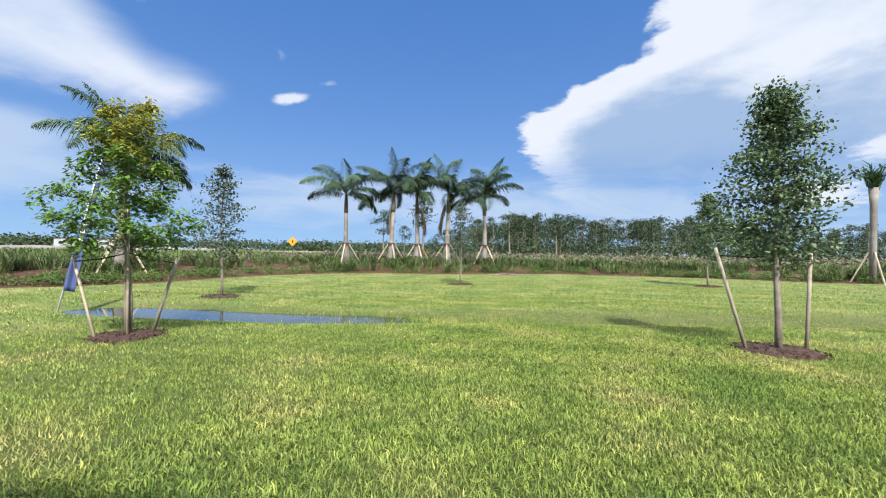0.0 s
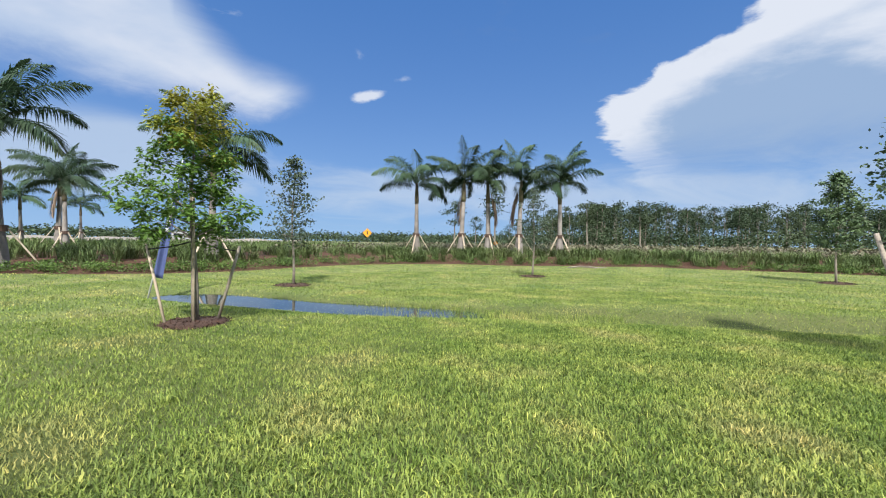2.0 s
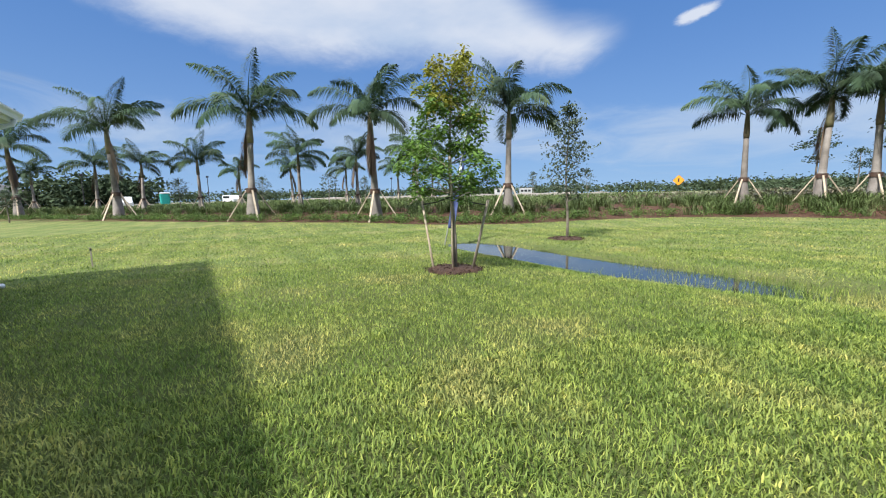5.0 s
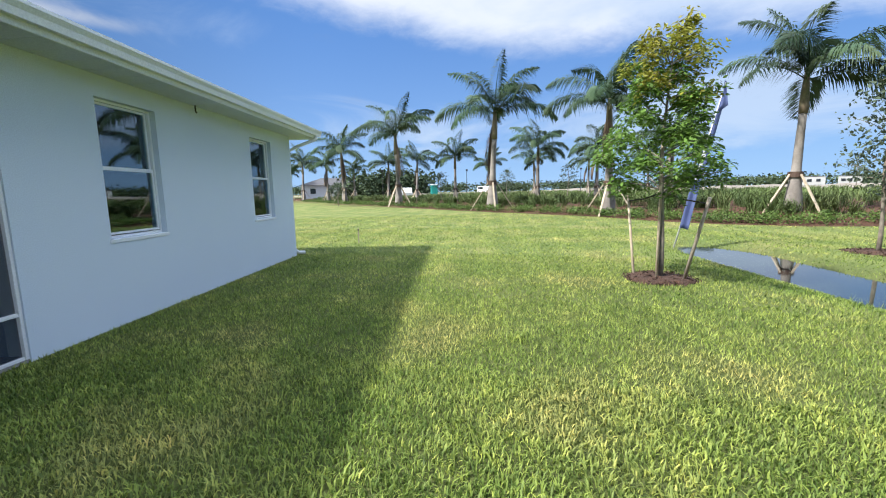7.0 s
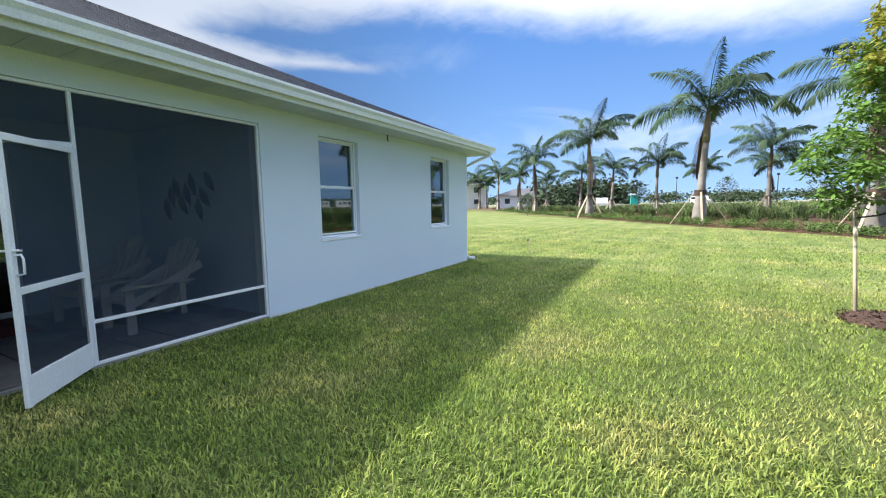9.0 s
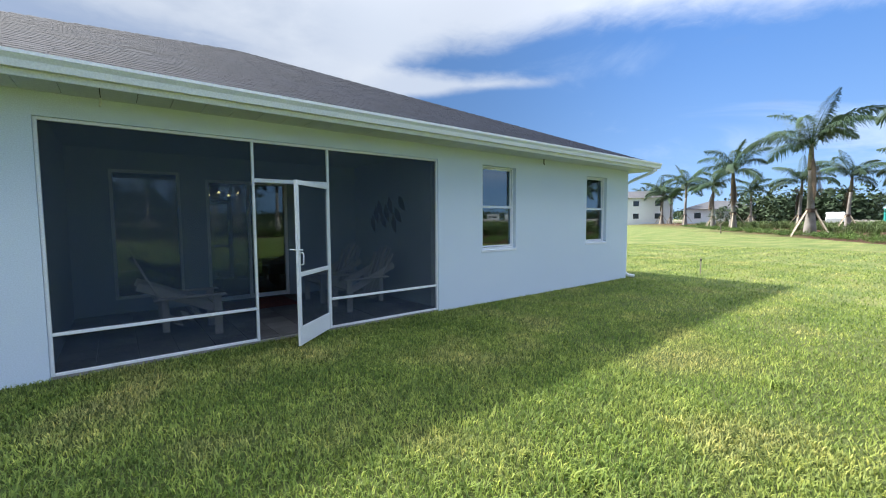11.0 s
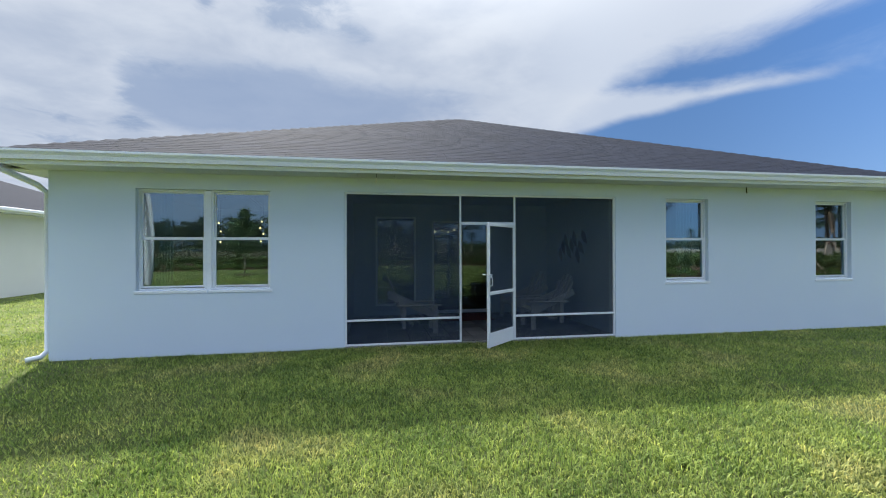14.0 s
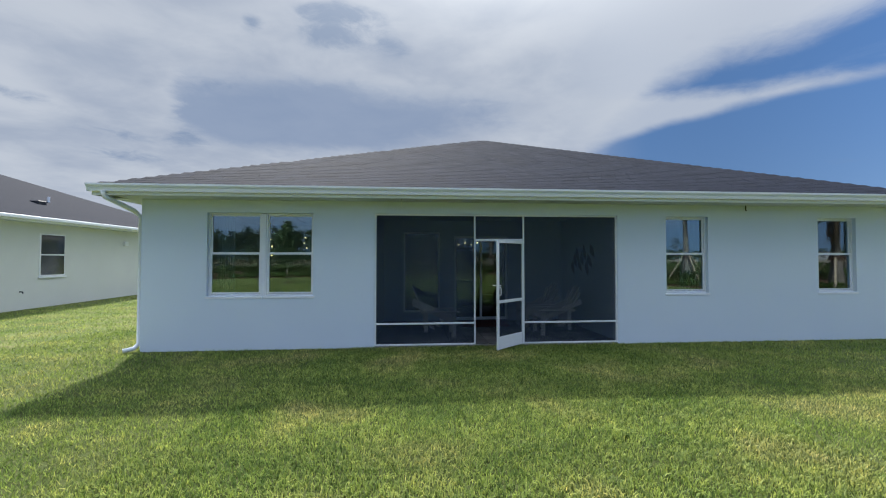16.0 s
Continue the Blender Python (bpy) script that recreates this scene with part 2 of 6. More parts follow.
# ---- materials ----
def surface(name, c1, c2, scale=4.0, rough=0.7, bump=0.15, fine=40.0, metal=0.0, dist=0.02, c3=None, stain=0.0, stain_scale=0.6, spec=0.4, objvar=0.0, islandvar=0.0, translucent=0.0):
    """Two-scale colour variation, fine relief and optional stains."""
    m = bpy.data.materials.new(name)
    m.use_nodes = True
    nt = m.node_tree
    N, L = nt.nodes.new, nt.links.new
    bsdf = nt.nodes["Principled BSDF"]
    bsdf.inputs["Roughness"].default_value = rough
    bsdf.inputs["Metallic"].default_value = metal
    bsdf.inputs["Specular IOR Level"].default_value = spec
    co = N("ShaderNodeNewGeometry")
    pos = co.outputs["Position"]

    def noise_(s, d=5, r=0.55):
        n = N("ShaderNodeTexNoise")
        n.inputs["Scale"].default_value, n.inputs["Detail"].default_value, n.inputs["Roughness"].default_value = s, d, r
        L(pos, n.inputs["Vector"])
        return n.outputs["Fac"]

    def mixc(f, a, b):
        n = N("ShaderNodeMix")
        n.data_type = "RGBA"
        for sock, v in ((n.inputs[0], f), (n.inputs[6], a), (n.inputs[7], b)):
            if isinstance(v, (int, float)):
                sock.default_value = v
            elif isinstance(v, tuple):
                sock.default_value = (*v, 1) if len(v) == 3 else v
            else:
                L(v, sock)
        return n.outputs[2]

    def steep(v, lo, hi):
        n = N("ShaderNodeMapRange")
        n.inputs[1].default_value, n.inputs[2].default_value = lo, hi
        L(v, n.inputs[0])
        return n.outputs[0]

    col = mixc(steep(noise_(scale), 0.3, 0.7), c1, c2)
    grain = steep(noise_(fine, 3), 0.2, 0.8)
    g = N("ShaderNodeMix")
    g.data_type, g.blend_type = "RGBA", "MULTIPLY"
    g.inputs[0].default_value = 0.25
    L(col, g.inputs[6])
    L(grain, g.inputs[7])
    col = g.outputs[2]
    if c3:
        col = mixc(steep(noise_(stain_scale, 6, 0.6), 0.5, 0.72) if stain else steep(noise_(scale * 0.3), 0.45, 0.7), col, c3) if not stain else mixc(
            _scaled(nt, steep(noise_(stain_scale, 6, 0.6), 0.48, 0.75), stain), col, c3)
    rnd = None
    if objvar:
        rnd, amt = N("ShaderNodeObjectInfo").outputs["Random"], objvar
    elif islandvar:
        rnd, amt = co.outputs["Random Per Island"], islandvar
    if rnd:
        hsv = N("ShaderNodeHueSaturation")
        v = N("ShaderNodeMapRange")
        v.inputs[3].default_value, v.inputs[4].default_value = 1 - amt, 1 + amt
        L(rnd, v.inputs[0])
        L(v.outputs[0], hsv.inputs["Value"])
        L(col, hsv.inputs["Color"])
        col = hsv.outputs["Color"]
    L(col, bsdf.inputs["Base Color"])
    if bump:
        b = N("ShaderNodeBump")
        b.inputs["Strength"].default_value, b.inputs["Distance"].default_value = bump, dist
        L(noise_(fine, 4), b.inputs["Height"])
        L(b.outputs[0], bsdf.inputs["Normal"])
    if translucent:
        tr = N("ShaderNodeBsdfTranslucent")
        L(col, tr.inputs[0])
        mx = N("ShaderNodeMixShader")
        mx.inputs[0].default_value = translucent
        L(bsdf.outputs[0], mx.inputs[1])
        L(tr.outputs[0], mx.inputs[2])
        L(mx.outputs[0], nt.nodes["Material Output"].inputs[0])
    return m


def _scaled(nt, sock, k):
    n = nt.nodes.new("ShaderNodeMath")
    n.operation = "MULTIPLY"
    nt.links.new(sock, n.inputs[0])
    n.inputs[1].default_value = k
    return n.outputs[0]


def glass_mat(name, tint, gloss, extra):
    """A pane: clear with a tint, mirroring more at a slant."""
    m = bpy.data.materials.new(name)
    m.use_nodes = True
    nt = m.node_tree
    nt.nodes.clear()
    N, L = nt.nodes.new, nt.links.new
    t, g, mx, fr = N("ShaderNodeBsdfTransparent"), N("ShaderNodeBsdfGlossy"), N("ShaderNodeMixShader"), N("ShaderNodeFresnel")
    t.inputs[0].default_value = (*tint, 1)
    g.inputs[0].default_value = (*gloss, 1)
    g.inputs["Roughness"].default_value = 0.02
    fr.inputs[0].default_value = 1.5
    a = N("ShaderNodeMath")
    a.operation, a.use_clamp = "ADD", True
    L(fr.outputs[0], a.inputs[0])
    a.inputs[1].default_value = extra
    L(a.outputs[0], mx.inputs[0])
    L(t.outputs[0], mx.inputs[1])
    L(g.outputs[0], mx.inputs[2])
    L(mx.outputs[0], N("ShaderNodeOutputMaterial").inputs[0])
    return m


def screen_mat(name):
    """Charcoal fibreglass insect screen: a fine weave that lets part of the light through."""
    m = bpy.data.materials.new(name)
    m.use_nodes = True
    nt = m.node_tree
    nt.nodes.clear()
    N, L = nt.nodes.new, nt.links.new
    t, d, mx = N("ShaderNodeBsdfTransparent"), N("ShaderNodeBsdfPrincipled"), N("ShaderNodeMixShader")
    d.inputs["Base Color"].default_value = (0.018, 0.034, 0.062, 1)
    d.inputs["Roughness"].default_value = 0.45
    n = N("ShaderNodeTexNoise")
    n.inputs["Scale"].default_value = 0.8
    r = N("ShaderNodeMapRange")
    r.inputs[3].default_value, r.inputs[4].default_value = 0.31, 0.38
    L(n.outputs["Fac"], r.inputs[0])
    L(r.outputs[0], mx.inputs[0])
    L(t.outputs[0], mx.inputs[1])
    L(d.outputs[0], mx.inputs[2])
    L(mx.outputs[0], N("ShaderNodeOutputMaterial").inputs[0])
    return m


def lamp_mat(name, colour, strength):
    m = bpy.data.materials.new(name)
    m.use_nodes = True
    b = m.node_tree.nodes["Principled BSDF"]
    b.inputs["Emission Color"].default_value, b.inputs["Emission Strength"].default_value = (*colour, 1), strength
    return m


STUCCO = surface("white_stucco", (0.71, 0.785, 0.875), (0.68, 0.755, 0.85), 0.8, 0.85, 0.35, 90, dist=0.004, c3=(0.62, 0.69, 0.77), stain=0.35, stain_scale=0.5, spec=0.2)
CREAM = surface("pale_stucco", (0.72, 0.735, 0.71), (0.68, 0.695, 0.67), 0.8, 0.85, 0.3, 90, dist=0.004, spec=0.2)
TRIM = surface("white_trim", (0.85, 0.87, 0.90), (0.81, 0.83, 0.87), 2, 0.45, 0.04, 60)
ALU = surface("white_aluminium", (0.85, 0.86, 0.87), (0.80, 0.81, 0.83), 3, 0.35, 0.03, 80, spec=0.5)
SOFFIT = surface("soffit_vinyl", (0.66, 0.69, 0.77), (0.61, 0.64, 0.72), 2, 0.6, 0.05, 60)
SHINGLE = surface("asphalt_shingle", (0.016, 0.020, 0.034), (0.012, 0.016, 0.027), 5, 0.9, 0.6, 160, dist=0.004, objvar=0.22, spec=0.08)
SHINGLES = surface("asphalt_shingle_far", (0.016, 0.020, 0.034), (0.012, 0.016, 0.027), 5, 0.9, 0.6, 160, dist=0.004, islandvar=0.22, spec=0.08)
ROOFDECK = surface("roof_felt", (0.035, 0.035, 0.042), (0.02, 0.02, 0.025), 3, 1.0, 0.3, 90, spec=0.05)
GLASS = glass_mat("window_glass", (0.50, 0.62, 0.64), (0.74, 0.86, 0.92), 0.14)
SCREEN = screen_mat("insect_screen")
CONCRETE = surface("concrete", (0.34, 0.33, 0.31), (0.25, 0.24, 0.23), 1.5, 0.85, 0.3, 60, c3=(0.18, 0.17, 0.16), stain=0.6)
ROOMWALL = surface("room_paint", (0.55, 0.55, 0.53), (0.48, 0.48, 0.47), 1, 0.8, 0.05, 60)
DARKWOOD = surface("dark_wood", (0.10, 0.06, 0.045), (0.05, 0.03, 0.022), 5, 0.55, 0.1, 60)
CHAIRWOOD = surface("grey_wood_slats", (0.50, 0.48, 0.46), (0.41, 0.39, 0.38), 6, 0.6, 0.15, 80)
CLOTH = surface("pale_curtain", (0.70, 0.80, 0.80), (0.60, 0.72, 0.72), 3, 0.9, 0.1, 60, translucent=0.3)
METAL = surface("dark_metal", (0.05, 0.05, 0.055), (0.03, 0.03, 0.035), 4, 0.5, 0.1, 60, metal=0.5)
REDRUG = surface("red_brown_rug", (0.20, 0.05, 0.035), (0.10, 0.03, 0.025), 9, 0.95, 0.4, 120)
STAKE = surface("weathered_stake", (0.38, 0.33, 0.27), (0.25, 0.21, 0.17), 8, 0.85, 0.4, 60, islandvar=0.2)
LODGE = surface("lodge_pole", (0.55, 0.47, 0.36), (0.38, 0.30, 0.22), 6, 0.8, 0.3, 50)
BARK = surface("tree_bark", (0.26, 0.22, 0.18), (0.14, 0.12, 0.10), 9, 0.9, 0.6, 40, c3=(0.34, 0.32, 0.28), stain=0.6, stain_scale=3)
MULCH = surface("bark_mulch", (0.085, 0.045, 0.030), (0.040, 0.022, 0.016), 7, 0.95, 0.8, 45, dist=0.04, islandvar=0.5)
BLUECLOTH = surface("blue_flag_cloth", (0.10, 0.135, 0.30), (0.07, 0.095, 0.23), 3, 0.8, 0.1, 60, translucent=0.25)
PALECLOTH = surface("white_flag_cloth", (0.75, 0.77, 0.80), (0.68, 0.70, 0.74), 3, 0.8, 0.1, 60, translucent=0.3)
WHITEPOLE = surface("white_pole", (0.75, 0.75, 0.74), (0.6, 0.6, 0.6), 5, 0.4, 0.05, 60)
FROND = surface("palm_frond", (0.070, 0.118, 0.060), (0.045, 0.085, 0.046), 0.8, 0.5, 0.1, 30, objvar=0.35, translucent=0.25, c3=(0.12, 0.13, 0.055), stain=0.5, stain_scale=0.5, spec=0.15)
DEADFROND = surface("dry_palm_frond", (0.26, 0.19, 0.13), (0.16, 0.11, 0.08), 1, 0.8, 0.1, 30, objvar=0.3)
PALMBARK = surface("palm_trunk", (0.27, 0.245, 0.225), (0.17, 0.15, 0.135), 1.6, 0.85, 0.5, 18, dist=0.03, c3=(0.36, 0.33, 0.31), stain=0.6, stain_scale=1.2, objvar=0.12)
CROWNSHAFT = surface("palm_crownshaft", (0.15, 0.15, 0.07), (0.21, 0.155, 0.115), 1.4, 0.6, 0.2, 12, objvar=0.25)
LEAF_YELLOW = surface("yellow_green_leaf", (0.30, 0.28, 0.045), (0.20, 0.25, 0.04), 2, 0.5, 0, 30, islandvar=0.35, translucent=0.35, c3=(0.42, 0.24, 0.03), stain=0.4, stain_scale=1.8, spec=0.15)
LEAF_GREEN = surface("bright_green_leaf", (0.145, 0.245, 0.045), (0.095, 0.18, 0.035), 2, 0.5, 0, 30, islandvar=0.4, translucent=0.35, spec=0.15)
LEAF_DARK = surface("dark_green_leaf", (0.135, 0.185, 0.09), (0.09, 0.14, 0.07), 2, 0.4, 0, 30, islandvar=0.5, translucent=0.25, spec=0.15)
LEAF_GREY = surface("grey_green_leaf", (0.10, 0.13, 0.085), (0.065, 0.09, 0.06), 2, 0.5, 0, 30, islandvar=0.4, translucent=0.25, spec=0.15)
LEAF_PINE = surface("pine_leaf", (0.060, 0.085, 0.045), (0.040, 0.062, 0.036), 0.15, 0.9, 0, 30, spec=0.1, islandvar=0.5, translucent=0.1, c3=(0.095, 0.115, 0.06), stain=0.7, stain_scale=0.08)
LEAF_SHRUB = surface("shrub_leaf", (0.115, 0.18, 0.042), (0.07, 0.12, 0.032), 0.6, 0.5, 0, 30, islandvar=0.5, translucent=0.2, spec=0.15)
GRASSY = surface("tall_grass", (0.125, 0.172, 0.058), (0.075, 0.115, 0.038), 0.4, 0.6, 0, 30, islandvar=0.45, translucent=0.25, c3=(0.17, 0.15, 0.07), stain=0.4, stain_scale=0.35, spec=0.15)
GREYWALL = surface("grey_panel", (0.42, 0.43, 0.44), (0.35, 0.36, 0.37), 0.5, 0.7, 0.05, 20)
SAND = surface("pale_sand", (0.25, 0.22, 0.185), (0.20, 0.175, 0.15), 0.05, 0.95, 0.2, 3, dist=0.05)
TEAL = surface("teal_plastic", (0.03, 0.36, 0.33), (0.025, 0.30, 0.28), 2, 0.5, 0.02, 60)
SIGN = surface("orange_yellow_sign", (0.75, 0.33, 0.02), (0.70, 0.28, 0.02), 3, 0.5, 0.0, 60)
CARPAINT = surface("white_car_paint", (0.7, 0.71, 0.72), (0.6, 0.61, 0.62), 2, 0.3, 0.0, 60, spec=0.6)
RUBBER = surface("dark_rubber", (0.02, 0.02, 0.022), (0.03, 0.03, 0.03), 6, 0.8, 0.1, 60)
DARKGLASS = surface("dark_glazing", (0.03, 0.035, 0.045), (0.02, 0.025, 0.03), 1, 0.1, 0, 60, spec=0.7)
BULB = lamp_mat("warm_bulb", (1.0, 0.62, 0.26), 3.0)
GREYROOF = surface("grey_roof", (0.10, 0.10, 0.11), (0.07, 0.07, 0.08), 1, 0.9, 0.2, 20)


# ---- building helpers ----
def quick(name, verts, faces, mat=None):
    """A mesh from arrays; faces is an (n, 3) or (n, 4) array."""
    me = bpy.data.meshes.new(name)
    verts, faces = np.asarray(verts, np.float32), np.asarray(faces, np.int32)
    n, k = faces.shape
    me.vertices.add(len(verts))
    me.vertices.foreach_set("co", verts.ravel())
    me.loops.add(n * k)
    me.loops.foreach_set("vertex_index", faces.ravel())
    me.polygons.add(n)
    me.polygons.foreach_set("loop_start", np.arange(0, n * k, k, dtype=np.int32))
    me.update(calc_edges=True)
    if mat:
        me.materials.append(mat)
    return me


def thing(name, loc=(0, 0, 0), label="", category="", group="", rz=0.0):
    ob = new(name)
    ob.empty_display_size = 0.2
    ob.matrix_world = pose(*loc, 0, 0, rz)
    return tagged(ob, label, category, group)


def part(name, bm, material, parent=None, label="", smooth=False):
    """Links a bmesh (or a finished mesh) as one object under a thing or a part, in the thing's own space."""
    if isinstance(bm, bpy.types.Mesh):
        me = bm
    else:
        me = bpy.data.meshes.new(name)
        bm.normal_update()
        bm.to_mesh(me)
        bm.free()
    if not me.materials:
        me.materials.append(material)
    if smooth:
        me.shade_smooth()
    ob = new(name, me)
    ob.parent = parent
    return tagged(ob, label) if label else ob


def solid(name, bm, material, label="", category="", group="", kind="", smooth=False):
    return tagged(part(name, bm, material, None, smooth=smooth), label, category, group, kind)


def add_box(bm, lo, hi, bevel=0.0, m=None):
    """A box from corner to corner, with its edges eased."""
    c, s = [(a + b) / 2 for a, b in zip(lo, hi)], [abs(b - a) for a, b in zip(lo, hi)]
    mat = Matrix.Translation(c) @ Matrix.Diagonal((*s, 1))
    if m is not None:
        mat = m @ mat
    r = bmesh.ops.create_cube(bm, size=1, matrix=mat)
    if bevel:
        edges = list({e for v in r["verts"] for e in v.link_edges})
        bmesh.ops.bevel(bm, geom=edges, offset=bevel, segments=1, affect="EDGES")
    return bm


def box(lo, hi, bevel=0.0, m=None):
    return add_box(bmesh.new(), lo, hi, bevel, m)


def add_tube(bm, pts, radii, sides=8, cap=True):
    """A round bar through points, with a radius at each."""
    pts = [Vector(p) for p in pts]
    if isinstance(radii, (int, float)):
        radii = [radii] * len(pts)
    rings, ref = [], None
    for i, p in enumerate(pts):
        d = (pts[min(i + 1, len(pts) - 1)] - pts[max(i - 1, 0)]).normalized()
        if ref is None:
            ref = d.orthogonal().normalized()
        ref = (ref - d * ref.dot(d)).normalized()
        o = d.cross(ref)
        rings.append([bm.verts.new(p + radii[i] * (math.cos(a) * ref + math.sin(a) * o)) for a in (2 * math.pi * k / sides for k in range(sides))])
    for r0, r1 in zip(rings, rings[1:]):
        for k in range(sides):
            bm.faces.new((r0[k], r0[(k + 1) % sides], r1[(k + 1) % sides], r1[k]))
    if cap:
        bm.faces.new(rings[0][::-1])
        bm.faces.new(rings[-1])
    return bm


def tube(pts, radii, sides=8):
    return add_tube(bmesh.new(), pts, radii, sides)


# ---- the ground: lawn, wet swale and planted berm in one sheet ----
BED = np.array([(-90, -36), (-50, -11), (-33, 0.5), (-27.5, 4.2), (-21.5, 8.6), (-15.6, 12.6), (-13.6, 16.0), (-11.8, 21.0), (-8.8, 24.2), (-2.0, 26.0), (5.0, 28.6), (12.0, 27.2), (19.5, 24.6), (40, 18), (90, 10)], float)


def bed_distance(x, y):
    """Metres beyond the edge of the planting bed (negative on the lawn)."""
    x, y = np.asarray(x, float), np.asarray(y, float)
    best, sign = np.full(x.shape, 1e9), np.ones(x.shape)
    for (ax, ay), (bx, by) in zip(BED, BED[1:]):
        dx, dy = bx - ax, by - ay
        s = np.clip(((x - ax) * dx + (y - ay) * dy) / (dx * dx + dy * dy), 0, 1)
        d = np.hypot(x - ax - s * dx, y - ay - s * dy)
        side = dx * (y - ay) - dy * (x - ax)
        near = d < best
        best, sign = np.where(near, d, best), np.where(near, np.sign(side), sign)
    return best * sign


def swale_mid(x):
    return 8.95 + 0.12 * np.maximum(x + 4, 0) + 0.12 * np.sin(x * 0.35)


def wet_zone(x, y):
    """How soggy the swale's floor is."""
    run = smooth_step(-12.0, -8.5, x) * (1 - smooth_step(10, 18, x))
    return run * np.exp(-((y - swale_mid(x) - 0.35) / 1.25) ** 4)


def smooth_step(a, b, v):
    s = np.clip((v - a) / (b - a), 0, 1)
    return s * s * (3 - 2 * s)


def ground_z(x, y):
    x, y = np.asarray(x, float), np.asarray(y, float)
    b = bed_distance(x, y)
    # wet swale in front of the bed
    off = y - swale_mid(x)
    run = smooth_step(-13.0, -8.5, x) * (1 - smooth_step(9, 20, x))
    deep = 0.31 - 0.155 * smooth_step(-4.5, -0.6, x)
    z = -deep * run * np.exp(-(off / np.where(off < 0, 0.82, 1.25)) ** 2)
    z += -0.07 * smooth_step(8.5, 13, y) * (1 - smooth_step(14, 22, y)) * (1 - smooth_step(-2, 6, x))
    z += 0.10 * smooth_step(-3.0, 0.0, b) + 0.42 * smooth_step(0.0, 4.5, b) + 0.35 * smooth_step(6, 40, b)
    z += 0.015 * np.sin(x * 0.9 + 1) * np.sin(y * 0.8) * smooth_step(0.5, 3, y)
    return z


def ground_mat():
    """Lawn soil and thatchy turf with painted shade between near blades, bark mulch in the bed, rough grass and sand
    beyond: chosen by stored zone weights.
    """
    m = bpy.data.materials.new("lawn_ground")
    m.use_nodes = True
    nt = m.node_tree
    N, L = nt.nodes.new, nt.links.new
    b = nt.nodes["Principled BSDF"]
    b.inputs["Roughness"].default_value, b.inputs["Specular IOR Level"].default_value = 0.95, 0.1
    pos = N("ShaderNodeNewGeometry").outputs["Position"]

    def noise_(s, d=5, r=0.6):
        n = N("ShaderNodeTexNoise")
        n.inputs["Scale"].default_value, n.inputs["Detail"].default_value, n.inputs["Roughness"].default_value = s, d, r
        L(pos, n.inputs["Vector"])
        return n.outputs["Fac"]

    def ramp(v, *stops):
        r = N("ShaderNodeValToRGB")
        el = r.color_ramp.elements
        while len(el) < len(stops):
            el.new(0.5)
        for e, (p, c) in zip(el, stops):
            e.position, e.color = p, (*c, 1)
        L(v, r.inputs[0])
        return r.outputs[0]

    def mixc(f, a, c):
        n = N("ShaderNodeMix")
        n.data_type = "RGBA"
        L(f, n.inputs[0])
        L(a, n.inputs[6])
        L(c, n.inputs[7])
        return n.outputs[2]

    def zone(name):
        a = N("ShaderNodeAttribute")
        a.attribute_name = name
        return a.outputs["Fac"]

    big = ramp(noise_(0.55), (0.30, (0.098, 0.142, 0.046)), (0.52, (0.158, 0.188, 0.066)), (0.70, (0.235, 0.225, 0.098)))
    tuft = ramp(noise_(22, 4), (0.25, (0.5, 0.5, 0.5)), (0.7, (1.15, 1.15, 1.1)))
    g = N("ShaderNodeMix")
    g.data_type, g.blend_type = "RGBA", "MULTIPLY"
    g.inputs[0].default_value = 1
    L(big, g.inputs[6])
    L(tuft, g.inputs[7])
    # mowing stripes run along the house
    mp = N("ShaderNodeMapping")
    mp.inputs["Rotation"].default_value = (0, 0, radians(4))
    L(pos, mp.inputs[0])
    wv = N("ShaderNodeTexWave")
    wv.bands_direction = "Y"
    wv.inputs["Scale"].default_value, wv.inputs["Distortion"].default_value = 0.29, 1.6
    wv.inputs["Detail"].default_value, wv.inputs["Detail Scale"].default_value = 3.0, 1.2
    L(mp.outputs[0], wv.inputs["Vector"])
    mow = ramp(wv.outputs["Fac"], (0.15, (0.92, 0.93, 0.93)), (0.85, (1.07, 1.06, 1.03)))
    gm = N("ShaderNodeMix")
    gm.data_type, gm.blend_type = "RGBA", "MULTIPLY"
    gm.inputs[0].default_value = 1
    L(g.outputs[2], gm.inputs[6])
    L(mow, gm.inputs[7])
    mulch = ramp(noise_(9, 6), (0.3, (0.028, 0.016, 0.012)), (0.6, (0.10, 0.055, 0.036)), (0.75, (0.16, 0.10, 0.07)))
    rough_ = ramp(noise_(0.25, 6), (0.3, (0.075, 0.095, 0.030)), (0.55, (0.13, 0.14, 0.055)), (0.72, (0.26, 0.22, 0.14)))
    sand = ramp(noise_(0.06, 5), (0.35, (0.20, 0.18, 0.14)), (0.6, (0.26, 0.23, 0.195)))
    wet = ramp(noise_(14, 4), (0.3, (0.050, 0.060, 0.022)), (0.65, (0.115, 0.125, 0.042)))
    # turf floor darkened: shade between the dense near blades is put into its colour
    thatch_shade = ramp(noise_(30, 4), (0.3, (0.04, 0.055, 0.016)), (0.7, (0.10, 0.115, 0.038)))
    col = mixc(zone("thatch_shade"), gm.outputs[2], thatch_shade)
    col = mixc(zone("wet"), col, wet)
    col = mixc(zone("mulch"), col, mulch)
    col = mixc(zone("rough"), col, rough_)
    col = mixc(zone("sand"), col, sand)
    L(col, b.inputs["Base Color"])
    bp = N("ShaderNodeBump")
    bp.inputs["Strength"].default_value, bp.inputs["Distance"].default_value = 0.9, 0.05
    L(noise_(26, 5), bp.inputs["Height"])
    L(bp.outputs[0], b.inputs["Normal"])
    return m


